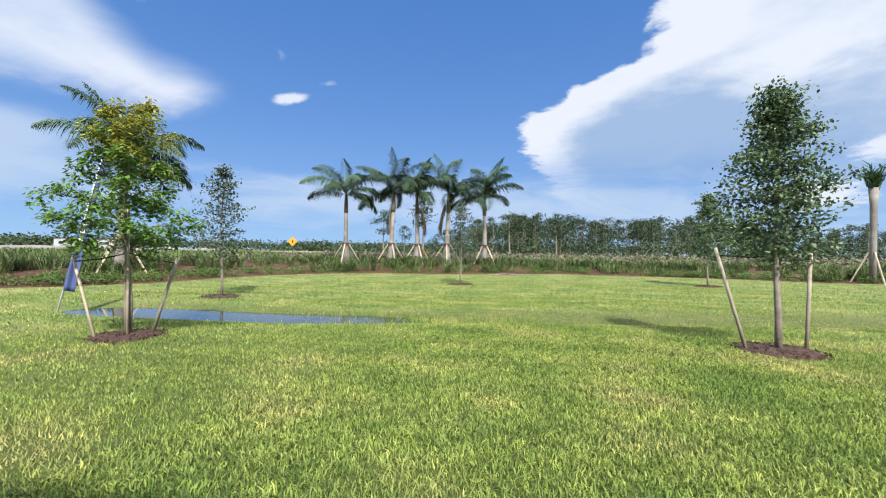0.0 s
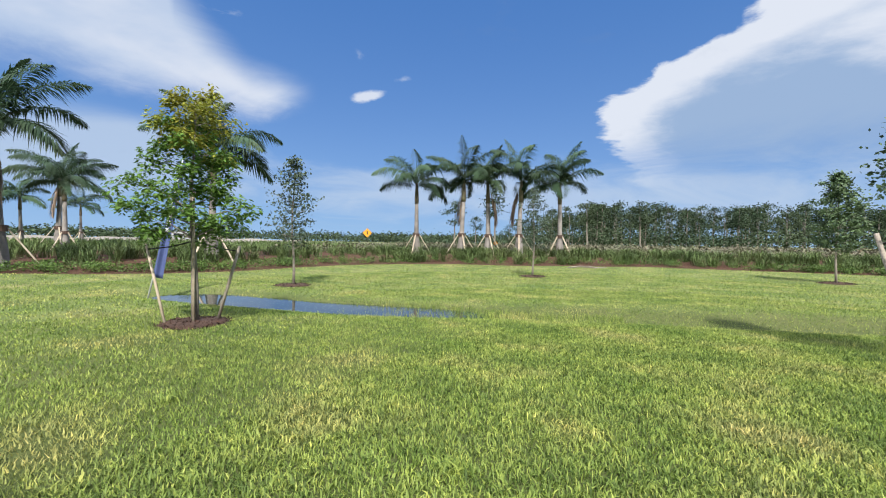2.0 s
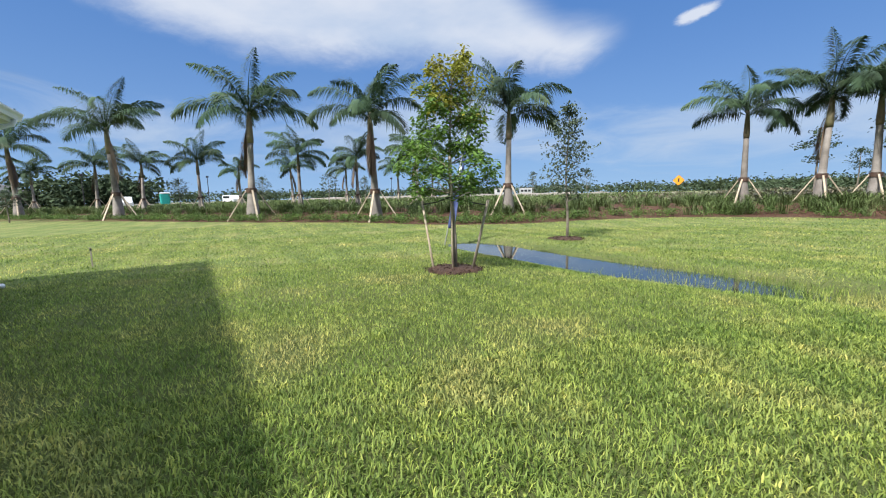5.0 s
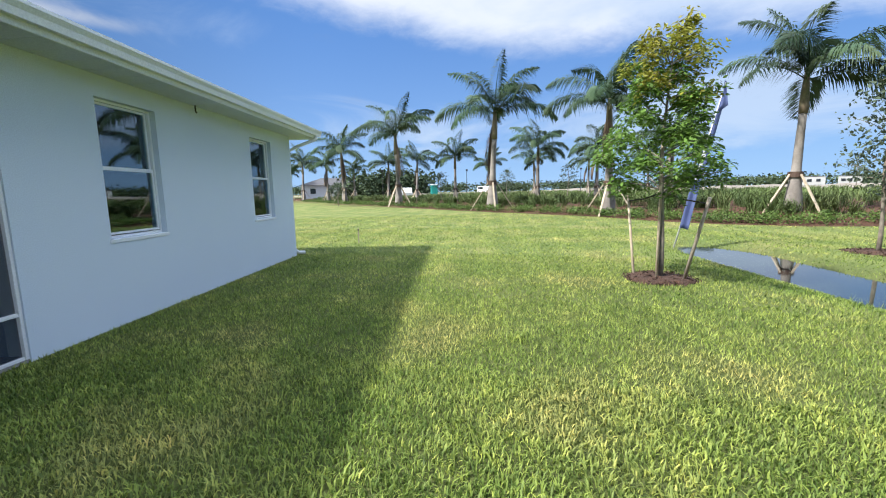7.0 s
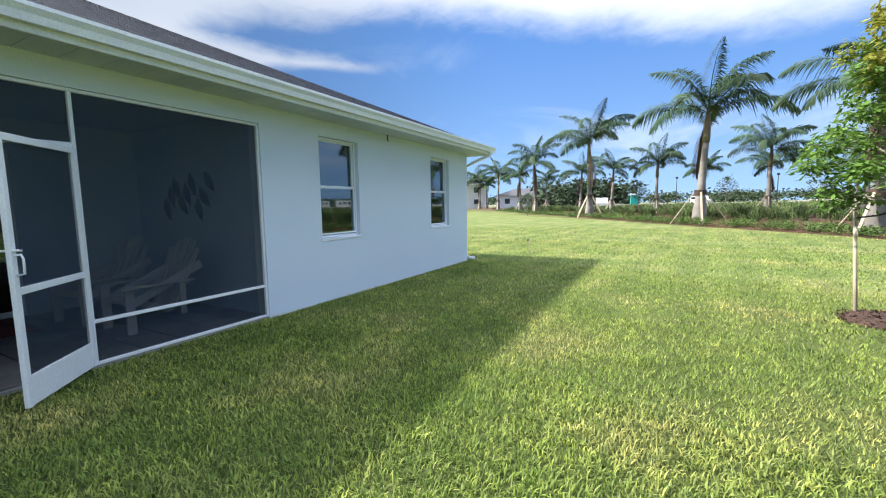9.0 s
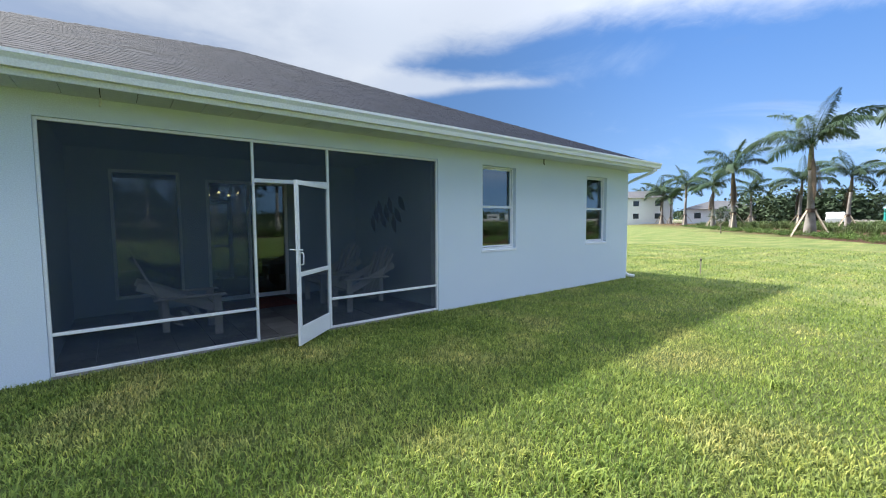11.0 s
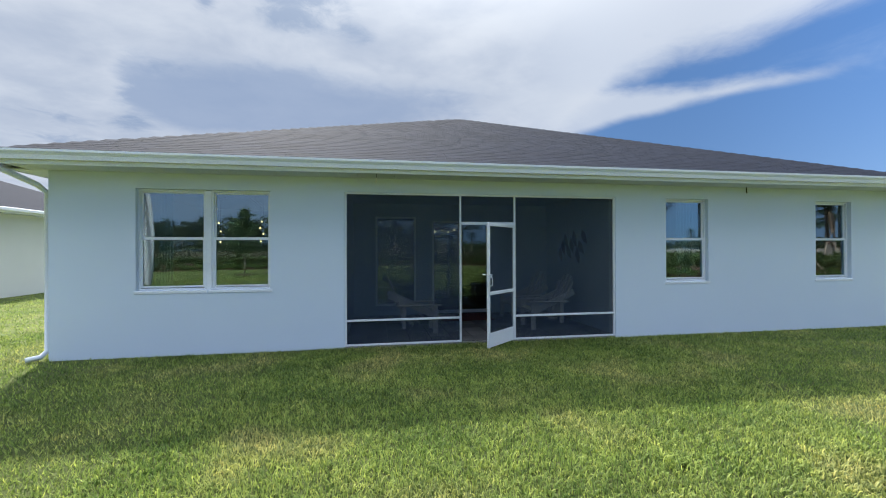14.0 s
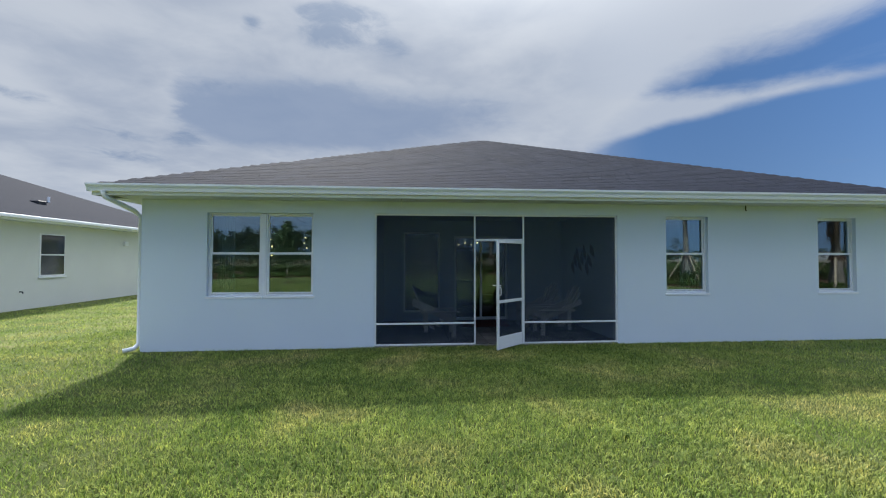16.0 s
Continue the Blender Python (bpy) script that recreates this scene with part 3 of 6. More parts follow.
def build_ground():
    def axis(lo, hi, step):
        core = np.arange(lo, hi + step / 2, step)
        out = np.array([1.5, 4, 8, 14, 22, 34, 50, 75, 110, 170, 260, 420, 800, 1600, 3000.0])
        return np.concatenate([lo - out[::-1], core, hi + out])

    xs, ys = axis(-44, 30, 0.28), axis(-3, 40, 0.28)
    X, Y = np.meshgrid(xs, ys)
    Z = ground_z(X, Y)
    n, k = len(ys), len(xs)
    i = np.arange(n * k).reshape(n, k)
    faces = np.stack([i[:-1, :-1], i[:-1, 1:], i[1:, 1:], i[1:, :-1]], -1).reshape(-1, 4)
    me = quick("ground", np.stack([X, Y, Z], -1).reshape(-1, 3), faces, ground_mat())
    me.shade_smooth()
    b = bed_distance(X, Y)
    wob = 0.15 * np.sin(X * 2.1) + 0.12 * np.sin(Y * 2.7 + X)
    zones = {
        "mulch": smooth_step(-0.1, 0.12, b + wob * 0.4) * (1 - smooth_step(14, 22, b)),
        "rough": smooth_step(14, 22, b) * (Y > -40),
        "sand": smooth_step(30, 36, b) * (1 - smooth_step(120, 170, b)) * smooth_step(8, -6, X * 0.55 + Y * 0.25 - 2),
        "wet": wet_zone(X, Y) * 0.85,
        # painted blade shade, fading outwards from the middle of the back lawn
        "thatch_shade": 1 - smooth_step(2.5, 9.0, np.hypot((X - 1) * 0.75, Y - 2.5)),
    }
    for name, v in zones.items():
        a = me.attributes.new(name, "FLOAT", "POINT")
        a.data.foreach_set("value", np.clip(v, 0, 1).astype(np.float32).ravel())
    tagged(new("ground", me), "mown green lawn sloping to a wet swale and mulched berm", "lawn", kind="structure")


build_ground()

# the pond: a shallow sheet of still water in the swale
WATER = surface("pond_water", (0.020, 0.026, 0.020), (0.030, 0.034, 0.024), 1.5, 0.03, 0.03, 7, dist=0.01, spec=0.6)
PONDZ = -0.165
gx, gy = np.meshgrid(np.arange(-11.5, 1.6, 0.2), np.arange(7.4, 11.6, 0.2))
ok = ground_z(gx, gy) < PONDZ + 0.03
ids = np.arange(gx.size).reshape(gx.shape)
cell = ok[:-1, :-1] | ok[1:, :-1] | ok[:-1, 1:] | ok[1:, 1:]
quads = np.stack([ids[:-1, :-1], ids[:-1, 1:], ids[1:, 1:], ids[1:, :-1]], -1)[cell]
tagged(new("water", quick("water", np.stack([gx, gy, np.full_like(gx, PONDZ)], -1).reshape(-1, 3), quads, WATER)), "still shallow rainwater pond mirroring the sky in the swale", "pond", kind="structure")

# ---- the house ----
WY, WX0, WX1 = -1.40, -8.95, 6.82     # outer face of the back wall and its two ends
SOFF, EAVE = 2.885, 0.50
AX, AY, AZ = -0.67, -7.2, 5.83        # the hip's peak
house = thing("house", (-1.06, -9.0, 0), "single-storey white stucco house with dark shingle hip roof", "house")
HOME = Matrix.Translation((1.06, 9.0, 0))


def house_part(name, bm, material, label="", parent=None, smooth=False):
    ob = part(name, bm, material, parent or house, label, smooth)
    if parent is None:
        ob.matrix_parent_inverse = HOME
    return ob


W1, W2, W3 = (3.66, 5.64), (-4.48, -3.55), (-7.90, -7.00)
WZ0, WZ1 = 1.03, 2.63
LAN0, LAN1, LANZ = -2.49, 2.48, 2.64


def wall_with_openings(xs0, xs1, ztop, openings, y0, y1):
    """A wall along x, as blocks around its openings (x0, x1, z0, z1)."""
    bm = bmesh.new()
    cuts = sorted(openings)
    x = xs0
    for a, b, z0, z1 in cuts:
        add_box(bm, (x, y0, -0.3), (a, y1, ztop))
        if z0 > -0.2:
            add_box(bm, (a, y0, -0.3), (b, y1, z0))
        add_box(bm, (a, y0, z1), (b, y1, ztop))
        x = b
    add_box(bm, (x, y0, -0.3), (xs1, y1, ztop))
    bmesh.ops.remove_doubles(bm, verts=bm.verts, dist=0.0005)
    return bm


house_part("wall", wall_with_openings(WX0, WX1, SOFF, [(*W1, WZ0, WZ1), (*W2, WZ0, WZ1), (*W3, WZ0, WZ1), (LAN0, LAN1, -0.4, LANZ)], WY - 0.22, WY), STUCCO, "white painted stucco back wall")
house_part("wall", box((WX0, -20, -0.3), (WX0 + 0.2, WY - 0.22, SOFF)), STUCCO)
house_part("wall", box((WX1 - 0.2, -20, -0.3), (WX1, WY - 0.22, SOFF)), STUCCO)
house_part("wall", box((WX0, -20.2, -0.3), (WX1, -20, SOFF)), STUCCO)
# hip roof deck over the eaves
EX0, EX1, EY = WX0 - EAVE, WX1 + EAVE, WY + EAVE
RZ = SOFF + 0.17
bm = bmesh.new()
back = -20.2 - EAVE
v = [bm.verts.new(p) for p in ((EX0, EY, RZ), (EX1, EY, RZ), (EX1, back, RZ), (EX0, back, RZ), (AX, AY, AZ), (AX, back + (EY - AY), AZ))]
for f in ((0, 1, 4), (1, 2, 5, 4), (2, 3, 5), (3, 0, 4, 5), (3, 2, 1, 0)):
    bm.faces.new([v[i] for i in f])
house_part("roof", bm, ROOFDECK, "dark charcoal asphalt shingle hip roof")
# soffit with ventilation grooves, fascia and gutter
panel = None
for i in range(int((EX1 - EX0) / 0.30)):
    x = EX0 + 0.30 * i
    if panel is None:
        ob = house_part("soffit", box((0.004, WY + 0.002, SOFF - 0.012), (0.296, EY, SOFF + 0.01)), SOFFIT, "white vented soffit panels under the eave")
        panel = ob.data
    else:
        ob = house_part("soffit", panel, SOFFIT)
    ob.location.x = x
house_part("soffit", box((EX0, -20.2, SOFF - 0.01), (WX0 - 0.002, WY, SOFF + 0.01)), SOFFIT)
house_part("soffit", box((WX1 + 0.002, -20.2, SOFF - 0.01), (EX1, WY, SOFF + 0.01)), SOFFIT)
for lo, hi in (((EX0, EY, SOFF - 0.02), (EX1, EY + 0.02, RZ)), ((EX0 - 0.02, back, SOFF - 0.02), (EX0, EY + 0.02, RZ)), ((EX1, back, SOFF - 0.02), (EX1 + 0.02, EY + 0.02, RZ))):
    house_part("fascia", box(lo, hi, 0.004), TRIM)


def gutter(x0, x1, y):
    """An ogee gutter: profile drawn along the eave."""
    prof = [(0.022, -0.03), (0.085, -0.03), (0.098, 0.03), (0.125, 0.075), (0.125, 0.105), (0.112, 0.105), (0.108, 0.08), (0.085, 0.04), (0.075, -0.018), (0.03, -0.018), (0.03, 0.105), (0.022, 0.105)]
    bm = bmesh.new()
    a = [bm.verts.new((x0, y + p, RZ - 0.10 + q)) for p, q in prof]
    b = [bm.verts.new((x1, y + p, RZ - 0.10 + q)) for p, q in prof]
    n = len(prof)
    for i in range(n):
        bm.faces.new((a[i], a[(i + 1) % n], b[(i + 1) % n], b[i]))
    bm.faces.new(a[::-1])
    bm.faces.new(b)
    bmesh.ops.recalc_face_normals(bm, faces=bm.faces)
    return bm


gut = house_part("gutter", gutter(EX0 - 0.06, EX1 + 0.06, EY), TRIM, "white aluminium eave gutter")


def downspout(x, sx):
    pts = [(x + sx * 0.30, EY + 0.07, RZ - 0.12), (x + sx * 0.30, EY + 0.02, RZ - 0.22), (x + sx * 0.06, WY + 0.12, RZ - 0.42), (x + sx * 0.045, WY - 0.06, RZ - 0.52), (x + sx * 0.045, WY - 0.06, 0.16), (x + sx * 0.09, WY + 0.02, 0.07), (x + sx * 0.22, WY + 0.12, 0.05)]
    return tube(pts, 0.042, 8)


house_part("downspout", downspout(WX1, 1), TRIM, "white corner downspout", smooth=True)
house_part("downspout", downspout(WX0, -1), TRIM, smooth=True)
for hx, hz in ((-5.30, 2.81), (1.95, 2.84)):
    house_part("eave_hook", tube([(hx, WY + 0.05, SOFF - 0.01), (hx, WY + 0.05, hz - 0.02), (hx + 0.01, WY + 0.07, hz - 0.05)], 0.012, 6), METAL if hx < 0 else TRIM)


def single_hung(x0, x1, z0, z1, y, sill=True):
    """A white single-hung window: outer frame, two sashes with panes, and a stucco sill."""
    f = 0.030
    bm = bmesh.new()
    yi, yo = y - 0.15, y - 0.075
    add_box(bm, (x0, yi, z0), (x0 + f, yo, z1), 0.003)
    add_box(bm, (x1 - f, yi, z0), (x1, yo, z1), 0.003)
    add_box(bm, (x0 + f, yi, z1 - f), (x1 - f, yo, z1), 0.003)
    add_box(bm, (x0 + f, yi, z0), (x1 - f, yo + 0.01, z0 + f), 0.003)
    w = house_part("window", bm, TRIM, "white vinyl single-hung window")
    mid = z0 + (z1 - z0) * 0.505
    for name, a, b, yy in (("upper_sash", mid - 0.01, z1 - f, y - 0.125), ("lower_sash", z0 + f + 0.012, mid + 0.035, y - 0.10)):
        s = 0.026
        bm = bmesh.new()
        xa, xb = x0 + f, x1 - f
        add_box(bm, (xa, yy - 0.02, a), (xa + s, yy + 0.012, b), 0.002)
        add_box(bm, (xb - s, yy - 0.02, a), (xb, yy + 0.012, b), 0.002)
        add_box(bm, (xa + s, yy - 0.02, b - (0.045 if name == "lower_sash" else s)), (xb - s, yy + 0.014, b), 0.002)
        add_box(bm, (xa + s, yy - 0.02, a), (xb - s, yy + 0.012, a + s), 0.002)
        sash = house_part(name, bm, TRIM, parent=w)
        pane = part("pane", box((xa + s - 0.004, yy - 0.008, a + s - 0.004), (xb - s + 0.004, yy - 0.002, b - s + 0.004)), GLASS, sash)
        pane.visible_shadow = False
    if sill:
        house_part("sill", box((x0 - 0.03, y - 0.14, z0 - 0.05), (x1 + 0.03, y + 0.009, z0 - 0.002), 0.006), TRIM, parent=w)
    return w


single_hung(W1[0] + 0.001, 4.57, WZ0, WZ1 - 0.001, WY)
single_hung(4.65, W1[1] - 0.001, WZ0, WZ1 - 0.001, WY)
house_part("mullion", box((4.57, WY - 0.15, WZ0), (4.65, WY - 0.06, WZ1 - 0.01), 0.004), TRIM)
single_hung(W2[0] + 0.001, W2[1] - 0.001, WZ0, WZ1 - 0.001, WY)
single_hung(W3[0] + 0.001, W3[1] - 0.001, WZ0, WZ1 - 0.001, WY)

# rooms behind the windows, and the covered porch
def room(x0, x1, y0, y1, z0, z1, mat, floor_mat, front=True):
    for name, lo, hi, m in (
        ("room_floor", (x0, y0, z0 - 0.08), (x1, y1, z0), floor_mat), ("room_ceiling", (x0, y0, z1), (x1, y1, z1 + 0.06), mat),
        ("room_wall", (x0 - 0.06, y0, z0 - 0.08), (x0, y1, z1), mat), ("room_wall", (x1, y0, z0 - 0.08), (x1 + 0.06, y1, z1), mat), ("room_wall", (x0 - 0.06, y0 - 0.06, z0 - 0.08), (x1 + 0.06, y0, z1), mat)):
        house_part(name, box(lo, hi), m)


room(2.75, 6.55, -6.6, WY - 0.225, 0.06, 2.80, ROOMWALL, DARKWOOD)
room(-5.85, -2.80, -5.4, WY - 0.225, 0.06, 2.80, ROOMWALL, CONCRETE)
room(-8.70, -6.00, -5.0, WY - 0.225, 0.06, 2.80, ROOMWALL, CONCRETE)
# darker copy of the house stucco, the porch's shade put into its colour
PORCHWALL_SHADED = surface("shaded_porch_stucco", (0.44, 0.51, 0.60), (0.40, 0.47, 0.56), 0.9, 0.85, 0.3, 80)
PAVER = surface("porch_paver", (0.17, 0.16, 0.16), (0.11, 0.105, 0.10), 2.5, 0.8, 0.3, 60, islandvar=0.25)
PY = -4.55
house_part("porch_slab", box((LAN0 - 0.02, PY, -0.25), (LAN1 + 0.02, WY - 0.02, 0.030)), CONCRETE)
bm = bmesh.new()
for i in range(13):
    for j in range(8):
        px, py = LAN0 + i * 0.385, WY - 0.06 - j * 0.385
        add_box(bm, (px + 0.004, py - 0.377, 0.03), (min(px + 0.381, LAN1), py, 0.052 + 0.002 * ((i * 7 + j * 3) % 3)), 0.003)
house_part("porch_pavers", bm, PAVER)
house_part("porch_wall", box((LAN0 - 0.2, PY, -0.2), (LAN0, WY - 0.225, 2.84)), PORCHWALL_SHADED)
house_part("porch_wall", box((LAN1, PY, -0.2), (LAN1 + 0.2, WY - 0.225, 2.84)), PORCHWALL_SHADED)
house_part("porch_ceiling", box((LAN0, PY, 2.80), (LAN1, WY - 0.225, 2.84)), PORCHWALL_SHADED)
# back wall of the porch: a window on the one side, the sliding glass door in the middle
bm = wall_with_openings(LAN0, LAN1, 2.80, [(-0.95, 0.55, -0.3, 2.38), (0.95, 1.95, 0.28, 2.48)], PY - 0.18, PY)
house_part("porch_wall", bm, PORCHWALL_SHADED)
room(-2.4, 2.55, -8.4, PY - 0.19, 0.05, 2.80, ROOMWALL, DARKWOOD)
slider = house_part("sliding_door", box((-0.95, PY - 0.14, 2.32), (0.55, PY - 0.03, 2.38), 0.003), TRIM, "white-framed sliding glass door")
for a, b in ((-0.95, -0.89), (0.49, 0.55), (-0.23, -0.17)):
    house_part("stile", box((a, PY - 0.13, 0.05), (b, PY - 0.04, 2.32), 0.003), TRIM, parent=slider)
house_part("bottom_rail", box((-0.17, PY - 0.11, 0.05), (0.49, PY - 0.05, 0.13), 0.003), TRIM, parent=slider)
p = house_part("pane", box((-0.89, PY - 0.105, 0.13), (-0.23, PY - 0.099, 2.32)), GLASS, parent=slider)
p.visible_shadow = False
house_part("bottom_rail", box((-0.89, PY - 0.13, 0.05), (-0.23, PY - 0.07, 0.13), 0.003), TRIM, parent=slider)
p = house_part("pane", box((-0.17, PY - 0.085, 0.13), (0.49, PY - 0.079, 2.32)), GLASS, parent=slider)
p.visible_shadow = False
pw = house_part("window", box((0.95, PY - 0.12, 0.28), (1.95, PY - 0.02, 0.33), 0.003), TRIM, "white porch window")
for lo, hi in (((0.95, PY - 0.12, 2.43), (1.95, PY - 0.02, 2.48)), ((0.95, PY - 0.12, 0.33), (1.0, PY - 0.02, 2.43)), ((1.90, PY - 0.12, 0.33), (1.95, PY - 0.02, 2.43))):
    house_part("frame_bar", box(lo, hi, 0.003), TRIM, parent=pw)
p = house_part("pane", box((1.0, PY - 0.07, 0.33), (1.90, PY - 0.064, 2.43)), GLASS, parent=pw)
p.visible_shadow = False

# ---- the screen enclosure with its open door ----
SY0, SY1 = WY - 0.075, WY - 0.025
enclosure = thing("screen_enclosure", (0, WY, 0.03), "white aluminium frame with charcoal insect screens closing the porch", "screen")


def enc(name, lo, hi, mat=ALU, parent=None, label=""):
    o = Vector((0, WY, 0.03))
    return part(name, box(Vector(lo) - o, Vector(hi) - o, 0.003 if mat is ALU else 0), mat, parent or enclosure, label)


D0, D1 = -0.50, 0.47
enc("top_rail", (LAN0 + 0.002, SY0, LANZ - 0.034), (LAN1 - 0.002, SY1, LANZ - 0.002))
for a, b in ((LAN0 + 0.002, LAN0 + 0.034), (LAN1 - 0.034, LAN1 - 0.002), (D0 - 0.030, D0), (D1, D1 + 0.030)):
    enc("post", (a, SY0, 0.032), (b, SY1 + 0.01, LANZ - 0.034))
for a, b in ((LAN0 + 0.034, D0 - 0.030), (D1 + 0.030, LAN1 - 0.034)):
    enc("sill_rail", (a, SY0, 0.03), (b, SY1, 0.058))
    enc("mid_rail", (a, SY0, 0.443), (b, SY1 + 0.005, 0.476))
    enc("screen_panel", (a, WY - 0.052, 0.058), (b, WY - 0.050, 0.443), SCREEN)
    enc("screen_panel", (a, WY - 0.052, 0.476), (b, WY - 0.050, LANZ - 0.034), SCREEN)
enc("door_head", (D0, SY0, 2.10), (D1, SY1 + 0.005, 2.15))
enc("screen_panel", (D0, WY - 0.052, 2.15), (D1, WY - 0.050, LANZ - 0.034), SCREEN)
# the leaf stands open about 42 degrees
leaf = thing("screen_door", (D0, WY + 0.005, 0.05), "white aluminium screen door standing open", "door", rz=42)
LW, LH = 0.90, 2.05
for n, lo, hi in (("stile", (0.01, -0.018, 0), (0.062, 0.018, LH)), ("stile", (LW - 0.052, -0.018, 0), (LW, 0.018, LH)), ("top_rail", (0.062, -0.017, LH - 0.055), (LW - 0.052, 0.017, LH)),
                  ("lock_rail", (0.062, -0.017, 0.86), (LW - 0.052, 0.017, 0.915)), ("kick_plate", (0.062, -0.012, 0.0), (LW - 0.052, 0.012, 0.235))):
    part(n, box(lo, hi, 0.003), ALU, leaf)
for z0, z1 in ((0.235, 0.86), (0.915, LH - 0.055)):
    part("screen_panel", box((0.062, -0.001, z0), (LW - 0.052, 0.001, z1)), SCREEN, leaf)
h = part("handle", tube([(LW - 0.026, 0.018, 1.16), (LW - 0.026, 0.06, 1.165), (LW - 0.03, 0.07, 1.13), (LW - 0.035, 0.065, 1.02), (LW - 0.03, 0.018, 1.01)], 0.009, 6), ALU, leaf, "white pull handle", True)
part("latch", tube([(LW - 0.09, 0.024, 1.19), (LW - 0.02, 0.05, 1.195), (LW - 0.02, -0.06, 1.195), (LW + 0.03, -0.075, 1.20)], 0.010, 6), ALU, leaf, "", True)
for z in (0.25, 1.0, 1.8):
    part("hinge", box((-0.004, -0.02, z), (0.014, 0.02, z + 0.09), 0.002), ALU, leaf)

# ---- planting: helpers ----
def rng(seed):
    return np.random.default_rng(seed)


def blades(pts, length, width, lean, seed, bend=0.5, plain=False):
    """Bent grass blades rooted at pts (n, 3): three triangles each, or one where they stay small."""
    r = rng(seed)
    n = len(pts)
    th = r.uniform(0, 2 * np.pi, n)
    L_ = length * r.uniform(0.6, 1.25, n)
    W = width * r.uniform(0.7, 1.2, n)
    le = lean * r.uniform(0.3, 1.3, n)
    d = np.stack([np.cos(th), np.sin(th), np.zeros(n)], -1)
    s = np.stack([-np.sin(th + r.uniform(-0.6, 0.6, n)), np.cos(th), np.zeros(n)], -1)
    up = np.array([0, 0, 1.0])
    mid = pts + d * (L_ * le * 0.35)[:, None] + up * (L_ * 0.62)[:, None]
    tip = pts + d * (L_ * le)[:, None] + up * (L_ * (0.62 + 0.38 * (1 - bend * le)))[:, None]
    w = s * (W / 2)[:, None]
    if plain:
        V = np.stack([pts - w, pts + w, tip], 1).reshape(-1, 3)
        return V, np.arange(3 * n).reshape(-1, 3)
    V = np.stack([pts - w * 0.7, pts + w * 0.7, mid + w, mid - w, tip], 1).reshape(-1, 3)
    b = np.arange(n)[:, None] * 5
    F = np.stack([b + [0, 1, 2], b + [0, 2, 3], b + [3, 2, 4]], 1).reshape(-1, 3)
    return V, F


def leaves(centres, per, spread, size, seed, flat=0.5, long=1.6):
    """Small pointed leaves scattered round twig ends: two triangles each."""
    r = rng(seed)
    c = np.repeat(np.asarray(centres, float), per, 0)
    n = len(c)
    off = r.normal(0, 1, (n, 3)) * np.asarray(spread)
    c = c + off
    th, ti = r.uniform(0, 2 * np.pi, n), r.normal(0, 1, n) * flat
    a = np.stack([np.cos(th) * np.cos(ti), np.sin(th) * np.cos(ti), np.sin(ti)], -1)
    u = r.normal(0, 1, (n, 3)) + np.array([0, 0, 1.2])
    b = np.cross(a, u)
    b /= np.linalg.norm(b, axis=1, keepdims=True) + 1e-9
    S = (size * r.uniform(0.6, 1.3, n))[:, None]
    V = np.stack([c - a * S * long / 2, c + b * S / 2 - a * S * 0.1, c + a * S * long / 2, c - b * S / 2 - a * S * 0.1], 1).reshape(-1, 3)
    i = np.arange(n)[:, None] * 4
    F = np.stack([i + [0, 1, 2], i + [0, 2, 3]], 1).reshape(-1, 3)
    return V, F


def joined(chunks):
    V, F, o = [], [], 0
    for v, f in chunks:
        V.append(v)
        F.append(np.asarray(f) + o)
        o += len(v)
    return np.concatenate(V), np.concatenate(F)


